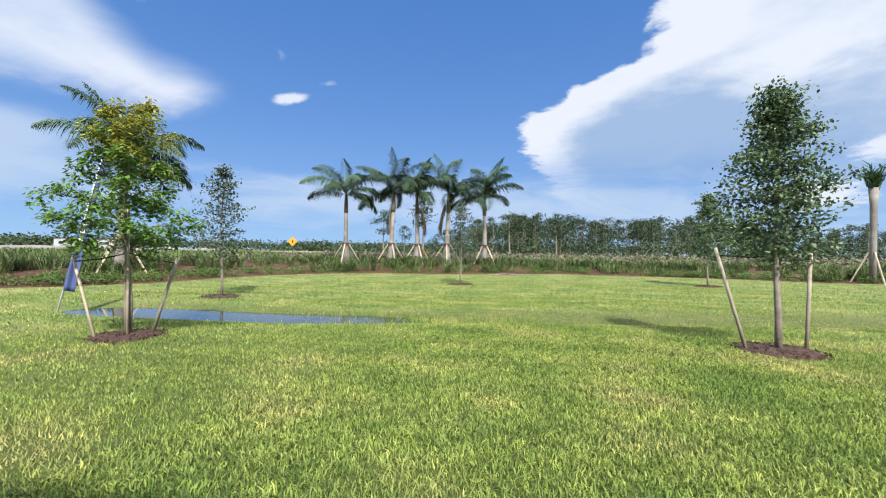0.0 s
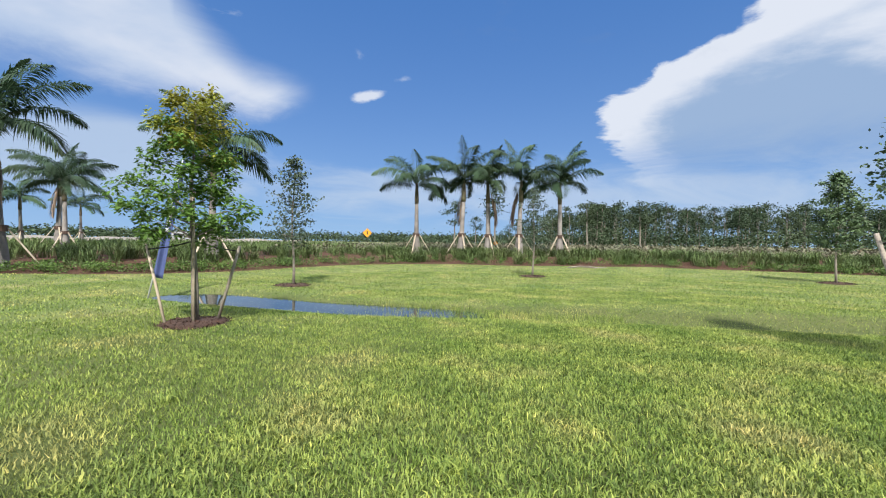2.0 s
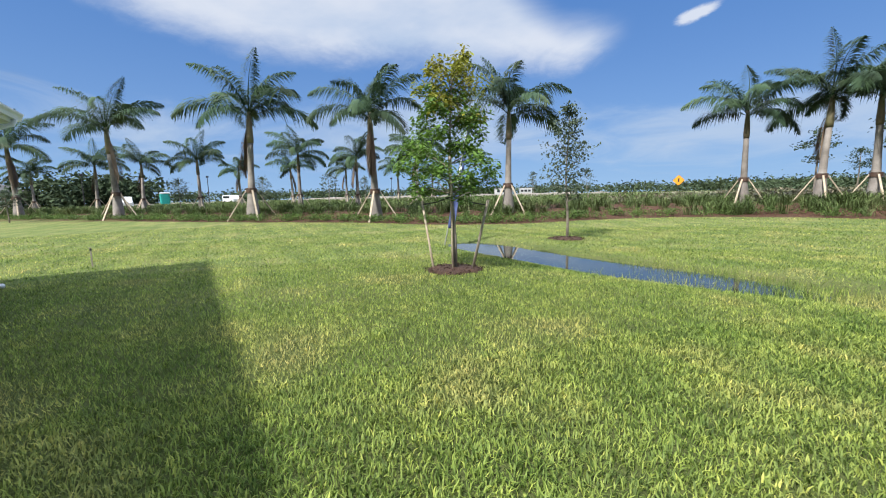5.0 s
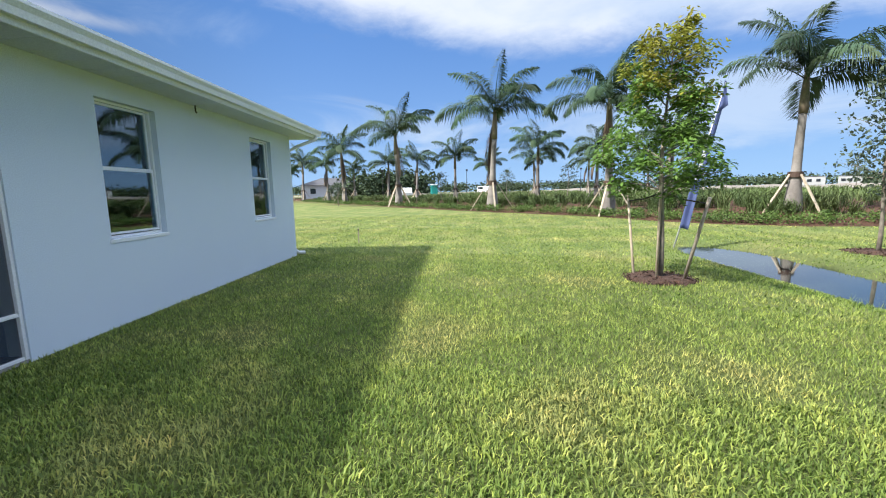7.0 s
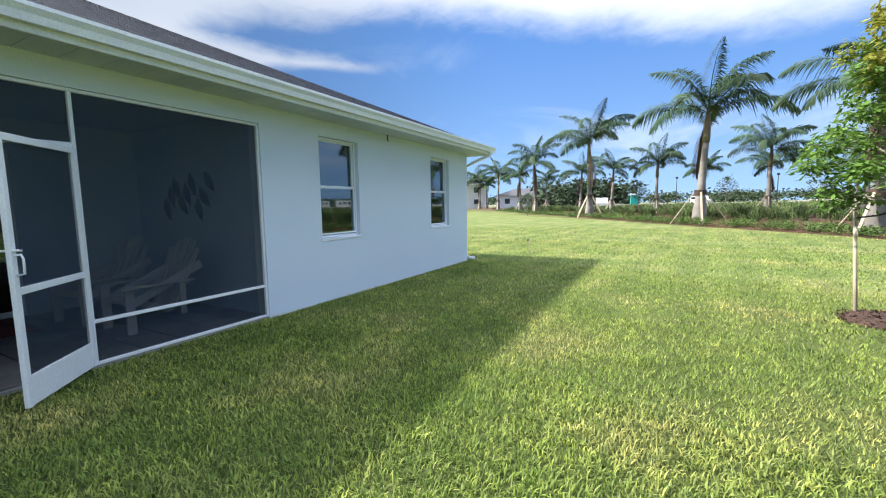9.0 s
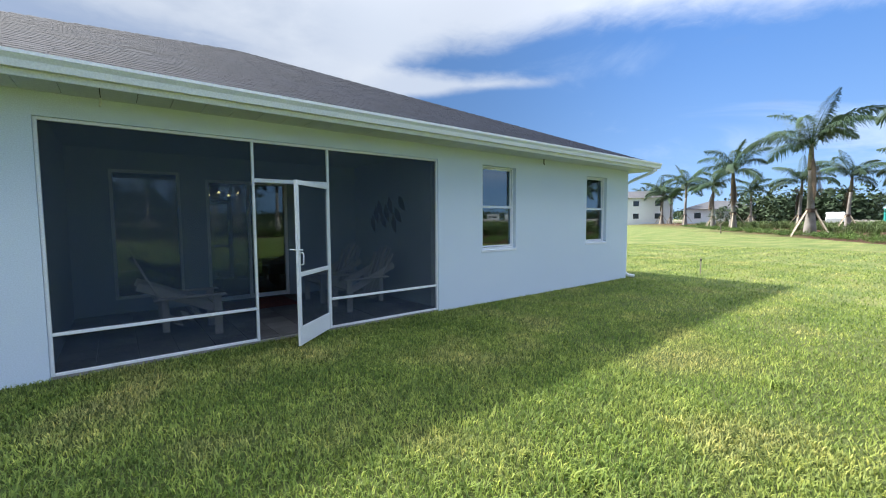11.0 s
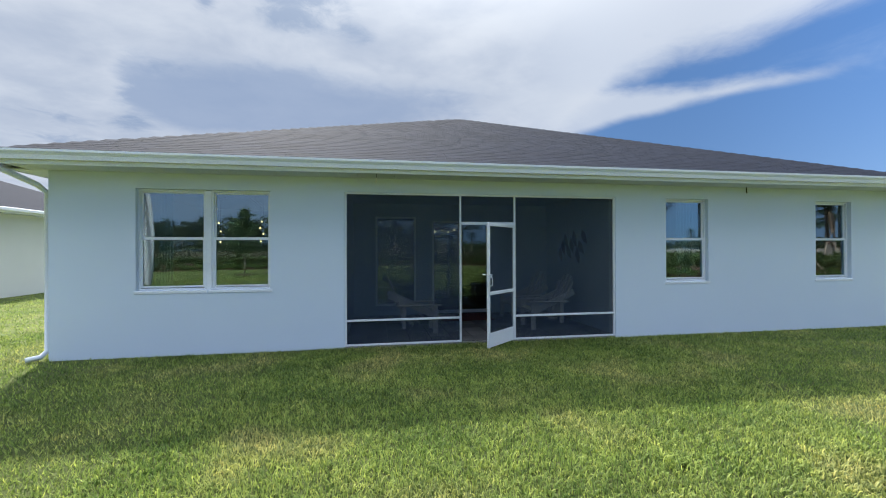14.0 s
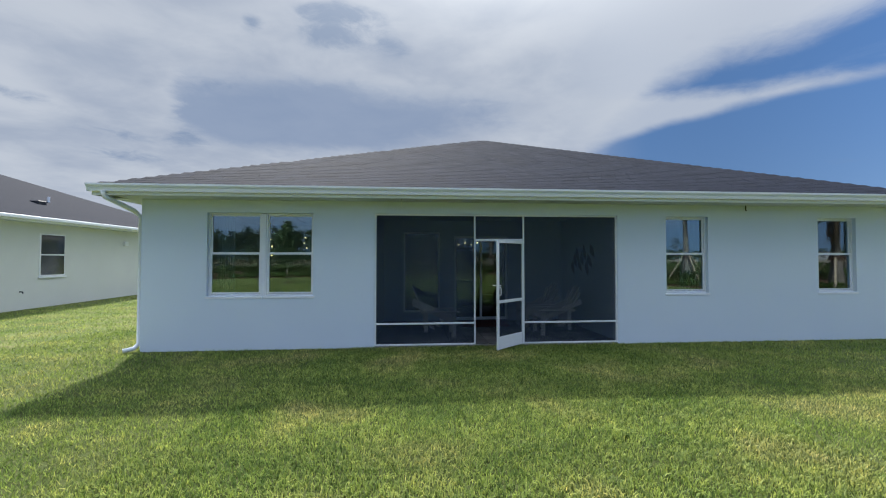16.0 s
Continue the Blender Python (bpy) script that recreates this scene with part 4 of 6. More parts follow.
# ---- royal palms ----
def frond_mesh(seed, length, rise, bend, dry=False):
    """A feathery frond: it leaves the crown at `rise` degrees, arches over by `bend` degrees and hangs its leaflets on both sides."""
    r = rng(seed)
    n = 64
    s = np.linspace(0, 1, n)
    ang = np.radians(rise - bend * s ** 1.35)
    x = length / n * np.cumsum(np.cos(ang))
    z = length / n * np.cumsum(np.sin(ang))
    y = 0.05 * length * np.sin(s * 2.2) * r.uniform(-1, 1)
    rib = np.stack([x, y, z], -1)
    chunks = []
    # midrib: a tapering three-sided bar
    t = 0.035 * (1 - 0.85 * s)
    ring = np.stack([rib + np.stack([0 * t, t, 0 * t], -1), rib + np.stack([0 * t, -t, 0 * t], -1), rib + np.stack([0 * t, 0 * t, -1.2 * t], -1)], 1)
    V = ring.reshape(-1, 3)
    F = []
    for i in range(n - 1):
        for a, b in ((0, 1), (1, 2), (2, 0)):
            F += [(3 * i + a, 3 * i + b, 3 * i + 3 + b), (3 * i + a, 3 * i + 3 + b, 3 * i + 3 + a)]
    chunks.append((V, np.array(F)))
    k0 = 7
    for side in (-1, 1):
        for rep in range(2):
            m = n - k0
            p = rib[k0:] + r.normal(0, 0.012, (m, 3))
            q = s[k0:]
            ll = length * 0.24 * np.sin(np.pi * np.clip(q * 0.86 + 0.12, 0, 1)) ** 0.7 * r.uniform(0.8, 1.12, m)
            fwd = 0.35 + 0.75 * q
            up = r.normal(0.25 if rep else -0.05, 0.28, m)
            ca, sa = np.cos(ang[k0:]), np.sin(ang[k0:])
            d = np.stack([fwd * ca - up * sa, side * np.ones(m), fwd * sa + up * ca], -1)
            d /= np.linalg.norm(d, axis=1, keepdims=True)
            if dry:
                d = d * 0.5 + np.array([0.3, 0, -0.8])
            sag = (ll * r.uniform(0.40, 0.85, m))[:, None] * np.array([0, 0, -1.0])
            midp = p + d * (ll * 0.5)[:, None] + sag * 0.25
            tip = p + d * ll[:, None] + sag
            w = np.cross(d, np.array([0, 0, 1.0]))
            w = w / (np.linalg.norm(w, axis=1, keepdims=True) + 1e-9) * 0.027
            w = w + np.array([0, 0, 0.011])
            V = np.stack([p, midp + w, midp - w, tip], 1).reshape(-1, 3)
            i = np.arange(m)[:, None] * 4
            chunks.append((V, np.stack([i + [0, 1, 2], i + [1, 3, 2]], 1).reshape(-1, 3)))
    V, F = joined(chunks)
    return quick("frond", V, F, DEADFROND if dry else FROND)


FRONDS = [frond_mesh(11, 3.5, 82, 36), frond_mesh(12, 3.8, 68, 78), frond_mesh(13, 3.8, 54, 92), frond_mesh(14, 3.7, 38, 92), frond_mesh(16, 3.4, 20, 88), frond_mesh(17, 3.9, 60, 74)]
DRY = [frond_mesh(15, 2.7, -72, 22, True)]


def royal_palm(seed, fronds, dry=1):
    """A staked royal palm, about 9.3 m to the frond tips, at the origin."""
    r = random.Random(seed)
    palm = thing("royal_palm", (0, 0, 0), "staked royal palm with grey trunk and arching green fronds", "palm tree", "royal palms in the planted berm")
    lx, ly = r.uniform(-0.12, 0.12), r.uniform(-0.12, 0.12)
    zs = [-0.3, 0.0, 0.5, 1.1, 1.8, 2.6, 3.4, 4.1]
    rs = [0.36, 0.35, 0.32, 0.25, 0.185, 0.16, 0.15, 0.14]
    bm = bmesh.new()
    pts, rad = [], []
    for z, q in zip(zs, rs):
        pts.append((lx * (z / 4) ** 2, ly * (z / 4) ** 2, z))
        rad.append(q * r.uniform(0.97, 1.03))
    part("trunk", add_tube(bm, pts, rad, 14), PALMBARK, palm, smooth=True)
    top = pts[-1]
    cs = [(top[0], top[1], 4.05), (top[0], top[1], 4.35), (top[0] * 1.1, top[1] * 1.1, 5.0), (top[0] * 1.2, top[1] * 1.2, 5.7)]
    part("crownshaft", tube(cs, [0.16, 0.175, 0.145, 0.09], 12), CROWNSHAFT, palm, "green and tan crownshaft", True)
    base = Vector((top[0] * 1.2, top[1] * 1.2, 5.45))
    rows = (0, 1, 5, 1, 2, 5, 2, 3, 2, 3, 4, 3, 4, 4)
    for i in range(fronds):
        az = 137.5 * i + r.uniform(-14, 14)
        ob = part("frond", FRONDS[rows[i]], None, palm)
        k = r.uniform(0.88, 1.08)
        ob.matrix_basis = pose(base.x, base.y, base.z + 0.3 - 0.03 * i, 0, r.uniform(-6, 6), az) @ Matrix.Diagonal((k, k, k, 1)) @ pose(0.05, 0, 0, r.uniform(-18, 18))
    part("spear", tube([base, base + Vector((0.03, 0.02, 0.8)), base + Vector((0.06, 0.05, 1.6))], [0.05, 0.04, 0.01], 6), FROND, palm)
    for i in range(dry):
        ob = part("dry_frond", DRY[0], None, palm, "dry brown hanging frond")
        ob.matrix_basis = pose(base.x, base.y, base.z - 0.3, 0, 0, r.uniform(0, 360)) @ pose(0.14, 0, 0)
    a0 = r.uniform(0, 90)
    part("brace_band", tube([(0, 0, 1.42), (0, 0, 1.66)], 0.285, 14), DARKWOOD, palm, "dark band with battens round the trunk")
    for i in range(4):
        a = radians(a0 + 90 * i)
        c, s_ = math.cos(a), math.sin(a)
        bm = bmesh.new()
        ln = Vector((1.25 * c, 1.25 * s_, 0.0)) - Vector((0.26 * c, 0.26 * s_, 1.55))
        m = Matrix.Translation((0.26 * c, 0.26 * s_, 1.55)) @ ln.to_track_quat("Z", "Y").to_matrix().to_4x4()
        add_box(bm, (-0.045, -0.022, 0), (0.045, 0.022, ln.length + 0.12), 0.004, m)
        part("brace", bm, LODGE, palm)
    return palm


PALM_KINDS = [royal_palm(1, 13, 1), royal_palm(2, 12, 1), royal_palm(3, 13, 0), royal_palm(4, 11, 1)]
# x, y, height of frond tips over the ground, kind, turn
PALMS = [
    (-29.3, 5.2, 10.9, 1, 10), (-21.3, 10.7, 9.4, 0, 80), (-17.3, 17.1, 9.0, 2, 200), (-42.0, -3.4, 11.5, 3, 40), (-56.8, -13.1, 11.5, 0, 130),
    (-79.9, -27.5, 11.5, 2, 300), (-42.0, 2.5, 7.3, 2, 20), (-59.0, 7.4, 7.4, 0, 60), (-35.1, 9.6, 7.4, 2, 190), (-51.0, 12.3, 7.2, 1, 260),
    (-48.5, 18.1, 6.8, 0, 15), (-34.4, 14.4, 7.3, 0, 33), (-45.8, 23.8, 6.9, 2, 70), (-31.4, 18.8, 7.3, 2, 120), (-54.5, -6.5, 7.8, 1, 5),
    (-64.5, -17.8, 9.3, 0, 100), (-50.5, -2.3, 7.6, 3, 220), (-72.5, -15.5, 8.0, 2, 60), (-92.3, -37.0, 10.8, 1, 10), (-11.4, 31.0, 8.9, 2, 110),
    (-7.7, 31.0, 9.1, 0, 240), (-5.8, 31.9, 8.9, 3, 15), (-3.5, 32.4, 9.2, 3, 170), (-0.5, 33.4, 8.9, 2, 330), (-98.1, -41.0, 11.5, 0, 10),
    (-115.8, -52.1, 11.5, 2, 150), (-91.3, -34.7, 9.1, 2, 80), (-142.3, -68.6, 10.5, 0, 20), (-40.0, 23.3, 9.2, 1, 75), (-55.0, 34.0, 7.0, 2, 140),
]
for i, (x, y, h, k, turn) in enumerate(PALMS):
    z = float(ground_z(x, y)) - 0.02
    m = pose(x, y, z, 0, 0, turn) @ Matrix.Scale(h / 9.0, 4)
    copy_thing(PALM_KINDS[k], m)
for p in PALM_KINDS:
    for c in list(p.children_recursive):
        bpy.data.objects.remove(c)
    bpy.data.objects.remove(p)

# a cabbage palm at the far end of the berm
cab = thing("cabbage_palm", (20.8, 24.9, float(ground_z(20.8, 24.9))), "staked cabbage palm with bare trunk and small crown", "palm tree")
part("trunk", tube([(0, 0, -0.2), (0.03, 0, 2), (0.05, 0.02, 4.3), (0.06, 0.02, 5.2)], [0.17, 0.15, 0.16, 0.24], 10), PALMBARK, cab, smooth=True)
V, F = blades(np.repeat(np.array([[0.06, 0.02, 5.3]]), 110, 0) + rng(5).normal(0, 0.12, (110, 3)), 1.1, 0.09, 0.9, 6, 0.6)
part("crown", quick("crown", V, F, FROND), None, cab)
for a in (0.4, 2.5, 4.6):
    part("brace", tube([(0.9 * math.cos(a), 0.9 * math.sin(a), -0.1), (0.15 * math.cos(a), 0.15 * math.sin(a), 1.7)], 0.04, 6), LODGE, cab)


# ---- young lawn trees ----
def young_tree(name, loc, height, clear, radius, seed, leafmat, label, leaf=0.07, per=14, tiers=16, limbs=5, taper=0.5, spread=0.13, flat=0.45, trunk=0.035, lean=(0, 0), lobe=None, upturn=0.35, layer=0.55):
    """A tapered trunk with real limbs and a loose crown of small leaves."""
    r = random.Random(seed)
    tree = thing(name, loc, label, "tree")
    def stem(z):
        q = z / height
        return Vector((lean[0] * q * q + 0.03 * math.sin(z * 2.1 + seed), lean[1] * q * q + 0.03 * math.cos(z * 1.7 + seed), z))
    pts = [stem(height * 0.97 * i / 10) for i in range(11)]
    pts[0].z = -0.1
    part("trunk", tube(pts, [trunk * (1.12 - 0.98 * i / 10) for i in range(11)], 9), BARK, tree, smooth=True)
    ends = []
    n = tiers * limbs
    for i in range(n):
        q = (i + r.random()) / n
        z = clear + (height - clear) * q
        prof = math.sin(math.pi * min(1, 0.16 + 0.84 * q) ** 0.75) ** taper
        reach = radius * prof * r.uniform(0.45, 1.1) * (1.0 if q < 0.9 else 0.6)
        az = i * 2.399 + r.uniform(-0.5, 0.5)
        if lobe and lobe[1] < q < lobe[2]:
            reach *= 1.0 + lobe[3] * max(0, math.cos(az - lobe[0]))
        p0 = stem(z * (0.97 - 0.05 * reach))
        d = Vector((math.cos(az), math.sin(az), upturn * r.uniform(0.3, 1.4)))
        mid = p0 + d * reach * 0.5 + Vector((0, 0, 0.02))
        end = p0 + d * reach + Vector((r.uniform(-0.08, 0.08), r.uniform(-0.08, 0.08), -0.06 * reach))
        if i % 3 == 0:
            part("limb", tube([p0, mid, end], [trunk * 0.34 * (1.1 - q), trunk * 0.22 * (1.1 - q), 0.003], 5), BARK, tree)
        for f in (0.45, 0.7, 0.9, 1.0):
            c = p0.lerp(end, f) + Vector((r.gauss(0, 0.05), r.gauss(0, 0.05), r.gauss(0, 0.04)))
            ends.append(c)
    sp = (spread, spread, spread * layer)
    V, F = leaves([tuple(c) for c in ends], per, sp, leaf, seed, flat)
    part("crown", quick("crown", V, F, leafmat), None, tree)
    return tree


def mulch_ring(x, y, rx, ry, seed, label="low ring of dark bark mulch round a tree"):
    z = float(ground_z(x, y))
    r = rng(seed)
    n = 40
    V, F = [(0, 0, 0.065)], []
    for k, q in enumerate((0.45, 0.8, 1.0)):
        for i in range(n):
            a = 2 * np.pi * i / n
            w = q * (1 + 0.05 * np.sin(3 * a + seed) + 0.04 * np.sin(7 * a))
            V.append((rx * w * np.cos(a), ry * w * np.sin(a), (0.06, 0.045, -0.03)[k]))
    for i in range(n):
        j = (i + 1) % n
        F.append((0, 1 + i, 1 + j))
        for k in (0, 1):
            a, b = 1 + k * n, 1 + (k + 1) * n
            F += [(a + i, b + i, b + j), (a + i, b + j, a + j)]
    m = int(700 * rx * ry / 0.5)
    th, q = r.uniform(0, 2 * np.pi, m), np.sqrt(r.uniform(0, 1.12, m))
    c = np.stack([rx * q * np.cos(th), ry * q * np.sin(th), 0.065 * (1 - q ** 3 * 0.6)], -1)
    v2, f2 = leaves(c, 1, (0.01, 0.01, 0.008), 0.022, seed + 3, 0.5, 3.2)
    v, f = joined([(np.array(V, float), np.array(F)), (v2, f2)])
    ob = solid("mulch_ring", quick("mulch_ring", v, f, MULCH), None, label, "mulch", kind="stuff")
    ob.location = (x, y, z)
    return ob


def stake(base, top, rad, mat, label, tie=None):
    ob = thing("tree_stake", base, label, "stake", "wooden stakes holding young trees")
    d = Vector(top) - Vector(base)
    part("pole", tube([d * -0.08, d * 0.5, d], [rad, rad * 0.96, rad * 0.92], 8), mat, ob, smooth=True)
    if tie:
        part("strap", tube([d * 0.93, (d * 0.93 + Vector(tie) - Vector(base)) / 2 - Vector((0, 0, 0.03)), Vector(tie) - Vector(base)], 0.012, 5), RUBBER, ob, "dark webbing strap")


T1 = (-5.81, 5.94, float(ground_z(-5.81, 5.94)) + 0.02)


def spray(centres, per, radius, size, seed):
    """Umbrella-like rosettes of drooping pointed leaves."""
    r = rng(seed)
    c = np.repeat(np.asarray(centres, float), per, 0)
    n = len(c)
    rad = np.repeat(radius * r.uniform(0.7, 1.25, len(centres)), per)
    th, q = r.uniform(0, 2 * np.pi, n), np.sqrt(r.random(n))
    out = np.stack([np.cos(th), np.sin(th), np.zeros(n)], -1)
    c = c + out * (rad * q)[:, None] + np.stack([0 * th, 0 * th, -0.28 * rad * q * q + r.normal(0, 0.06, n)], -1)
    d = out + np.stack([r.normal(0, 0.35, n), r.normal(0, 0.35, n), r.normal(-0.38, 0.3, n)], -1)
    d /= np.linalg.norm(d, axis=1, keepdims=True)
    b = np.cross(d, np.array([0, 0, 1.0]) + r.normal(0, 0.35, (n, 3)))
    b /= np.linalg.norm(b, axis=1, keepdims=True) + 1e-9
    S = (size * r.uniform(0.65, 1.3, n))[:, None]
    V = np.stack([c - d * S * 0.9, c + b * S * 0.42, c + d * S * 1.0, c - b * S * 0.42], 1).reshape(-1, 3)
    i = np.arange(n)[:, None] * 4
    return V, np.stack([i + [0, 1, 2], i + [0, 2, 3]], 1).reshape(-1, 3)


def shade_tree(loc, label):
    """A tall lean young tree: spreading lower tier, open middle, sparse yellowing top."""
    r = random.Random(21)
    tree = thing("young_shade_tree", loc, label, "tree")

    def stem(z):
        return Vector((-0.10 * (z / 4) ** 2 + 0.03 * math.sin(z * 2.1), 0.05 * (z / 4) ** 2 + 0.03 * math.cos(z * 1.7), z))

    pts = [stem(3.95 * i / 12) for i in range(13)]
    pts[0].z = -0.1
    part("trunk", tube(pts, [0.046 * (1.1 - 0.95 * i / 12) for i in range(13)], 9), BARK, tree, smooth=True)
    low, top = [], []
    zs, reach = (1.4, 1.65, 2.1, 2.5, 2.8, 3.15, 3.5, 3.85, 4.1), (0.45, 0.95, 1.22, 1.05, 0.80, 0.82, 0.78, 0.50, 0.25)
    for i in range(38):
        z = 1.55 + 2.42 * (i + r.random() * 0.8) / 38
        if 2.5 < z < 2.8 and i % 2:
            continue
        ln = float(np.interp(z, zs, reach)) * r.uniform(0.55, 1.08)
        az = i * 2.399 + r.uniform(-0.45, 0.45)
        d = Vector((math.cos(az), math.sin(az), 0))
        rise = r.uniform(0.15, 0.42)
        p0 = stem(max(1.3, z - 0.35 * ln))
        p1 = p0 + d * ln * 0.45 + Vector((0, 0, rise * ln * 0.75))
        p2 = p0 + d * ln + Vector((r.uniform(-0.06, 0.06), r.uniform(-0.06, 0.06), rise * ln))
        part("limb", tube([p0, p1, p2], [0.017 * (1.25 - z / 5.5), 0.010, 0.004], 5), BARK, tree)
        side = Vector((-d.y, d.x, 0))
        for f in (0.5, 0.72, 0.9, 1.0):
            for k in (-1, 1):
                if r.random() < 0.26:
                    continue
                c = p1.lerp(p2, 2 * f - 1) + side * k * r.uniform(0.04, 0.24) * ln + Vector((0, 0, r.uniform(-0.16, 0.14)))
                (top if z > 2.75 + 0.8 * r.random() else low).append(tuple(c))
    V, F = spray(low, 62, 0.19, 0.050, 22)
    part("crown", quick("crown", V, F, LEAF_GREEN), None, tree)
    V, F = spray(top, 44, 0.16, 0.046, 23)
    part("crown_top", quick("crown_top", V, F, LEAF_YELLOW), None, tree, "yellowing upper leaves")


shade_tree(T1, "staked young shade tree with yellowing top leaves")
mulch_ring(-5.81, 5.96, 0.58, 0.58, 4)
for dx, dy, tx, ty, m, rad, h in ((-0.34, -0.26, -0.52, 0.06, LODGE, 0.024, 1.36), (0.21, 0.31, 0.38, 0.10, STAKE, 0.028, 1.34)):
    stake((T1[0] + dx, T1[1] + dy, T1[2]), (T1[0] + dx + tx, T1[1] + dy + ty, T1[2] + h), rad, m, "slanting round wooden stake strapped to a young tree", (T1[0], T1[1], T1[2] + 1.42))
for dx, dy, h, m in ((0.07, -0.06, 2.3, LODGE), (-0.07, 0.04, 1.7, STAKE)):
    stake((T1[0] + dx, T1[1] + dy, T1[2]), (T1[0] + dx * 0.8 - 0.02, T1[1] + dy * 0.8, T1[2] + h), 0.024, m, "upright wooden pole tied along a young trunk")

T2 = (4.90, 6.82, float(ground_z(4.9, 6.82)) + 0.02)
young_tree("young_holly_tree", T2, 4.25, 1.4, 0.66, 33, LEAF_DARK, "dense dark green young tree with upright crown", leaf=0.044, per=38, tiers=12, limbs=6, taper=0.75, spread=0.12, flat=0.6, trunk=0.05, lobe=(0.1, 0.0, 0.34, 0.45), upturn=0.7)
mulch_ring(4.90, 6.80, 0.66, 0.58, 9)
for dx, dy, tx, ty, h in ((-0.47, -0.05, -0.42, 0.1, 1.62), (0.47, 0.05, 0.12, 0.1, 1.55)):
    stake((T2[0] + dx, T2[1] + dy, T2[2]), (T2[0] + dx + tx, T2[1] + dy + ty, T2[2] + h), 0.029, STAKE, "weathered round stake beside a dense young tree", (T2[0], T2[1], T2[2] + 1.5))

for (x, y, h, cl, rad, seed, mat, label, per, lf) in (
        (-8.5, 12.1, 4.35, 1.25, 0.78, 44, LEAF_GREY, "thin young oak with sparse grey-green leaves", 9, 0.06),
        (-1.22, 19.2, 3.95, 1.15, 0.75, 55, LEAF_GREY, "thin young oak with few dull leaves", 7, 0.06),
        (10.6, 21.0, 4.5, 1.2, 1.0, 66, LEAF_DARK, "slender young oak with dark leaves", 20, 0.075)):
    young_tree("young_oak_tree", (x, y, float(ground_z(x, y)) + 0.02), h, cl, rad, seed, mat, label, leaf=lf, per=per, tiers=11, limbs=6, taper=0.85, spread=0.11, flat=0.7, trunk=0.042, upturn=0.8)
    mulch_ring(x, y, 0.6, 0.55, seed + 2)

# ---- plants in the bed ----
def bed_points(n, b0, b1, seed, box_=(-75, 40, -32, 40), gap=0.0):
    r = rng(seed)
    out = []
    while sum(len(o) for o in out) < n:
        p = np.stack([r.uniform(box_[0], box_[1], 20000), r.uniform(box_[2], box_[3], 20000)], -1)
        b = bed_distance(p[:, 0], p[:, 1])
        out.append(p[(b > b0) & (b < b1)])
    p = np.concatenate(out)[:n]
    return np.column_stack([p, ground_z(p[:, 0], p[:, 1])])


def clumps(centres, per, height, width, lean, radius, seed):
    r = rng(seed)
    k = len(centres)
    s = np.repeat(r.uniform(0.7, 1.25, k), per)
    c = np.repeat(centres, per, 0)
    c = c + np.column_stack([r.normal(0, radius, (len(c), 2)), np.zeros(len(c))])
    V, F = blades(np.zeros((len(c), 3)), height, width, lean, seed, 0.75)
    V = (V.reshape(-1, 5, 3) * s[:, None, None] + c[:, None, :]).reshape(-1, 3)
    return V, F


ctr = np.concatenate([bed_points(1150, 0.9, 6.0, 71), bed_points(500, 5.5, 14, 72)])
cb = bed_distance(ctr[:, 0], ctr[:, 1])
ctr = ctr[~((ctr[:, 0] < -11) & ((cb < 2.4) | (rng(6).random(len(ctr)) < 0.35)))]
V, F = clumps(ctr, 56, 0.68, 0.026, 0.95, 0.13, 73)
tagged(new("ornamental_grass", quick("ornamental_grass", V, F, GRASSY)), "arching clumps of tall ornamental grass on the berm", "grass", kind="stuff")
# low leafy shrubs along part of the edge
sp = bed_points(900, 0.35, 1.8, 74)
keep = (sp[:, 0] < -11.0) | (sp[:, 0] > 6) | (rng(3).random(len(sp)) < 0.35)
sp = sp[keep]
V, F = leaves(sp + np.array([0, 0, 0.20]), 95, (0.19, 0.19, 0.10), 0.055, 75, 0.6, 1.4)
tagged(new("low_shrubs", quick("low_shrubs", V, F, LEAF_SHRUB)), "low leafy green ground-cover shrubs along the bed edge", "shrubs", kind="stuff")
# rough growth behind the bed, towards the woods
sp = bed_points(1500, 9, 30, 76, (-20, 60, 15, 70))
V, F = leaves(sp + np.array([0, 0, 0.35]), 26, (0.45, 0.45, 0.18), 0.14, 77, 0.6, 1.6)
tagged(new("scrub", quick("scrub", V, F, surface("scrub_leaf", (0.10, 0.115, 0.06), (0.15, 0.12, 0.085), 0.3, 0.7, 0, 30, islandvar=0.5))), "brownish green scrub and brush behind the berm", "scrub", kind="stuff")
sp = bed_points(1400, 12, 40, 78, (-80, -14, -30, 50))
V, F = clumps(sp, 22, 0.6, 0.05, 0.8, 0.5, 79)
tagged(new("field_grass", quick("field_grass", V, F, GRASSY)), "rough field grass beyond the palms", "grass", kind="stuff")


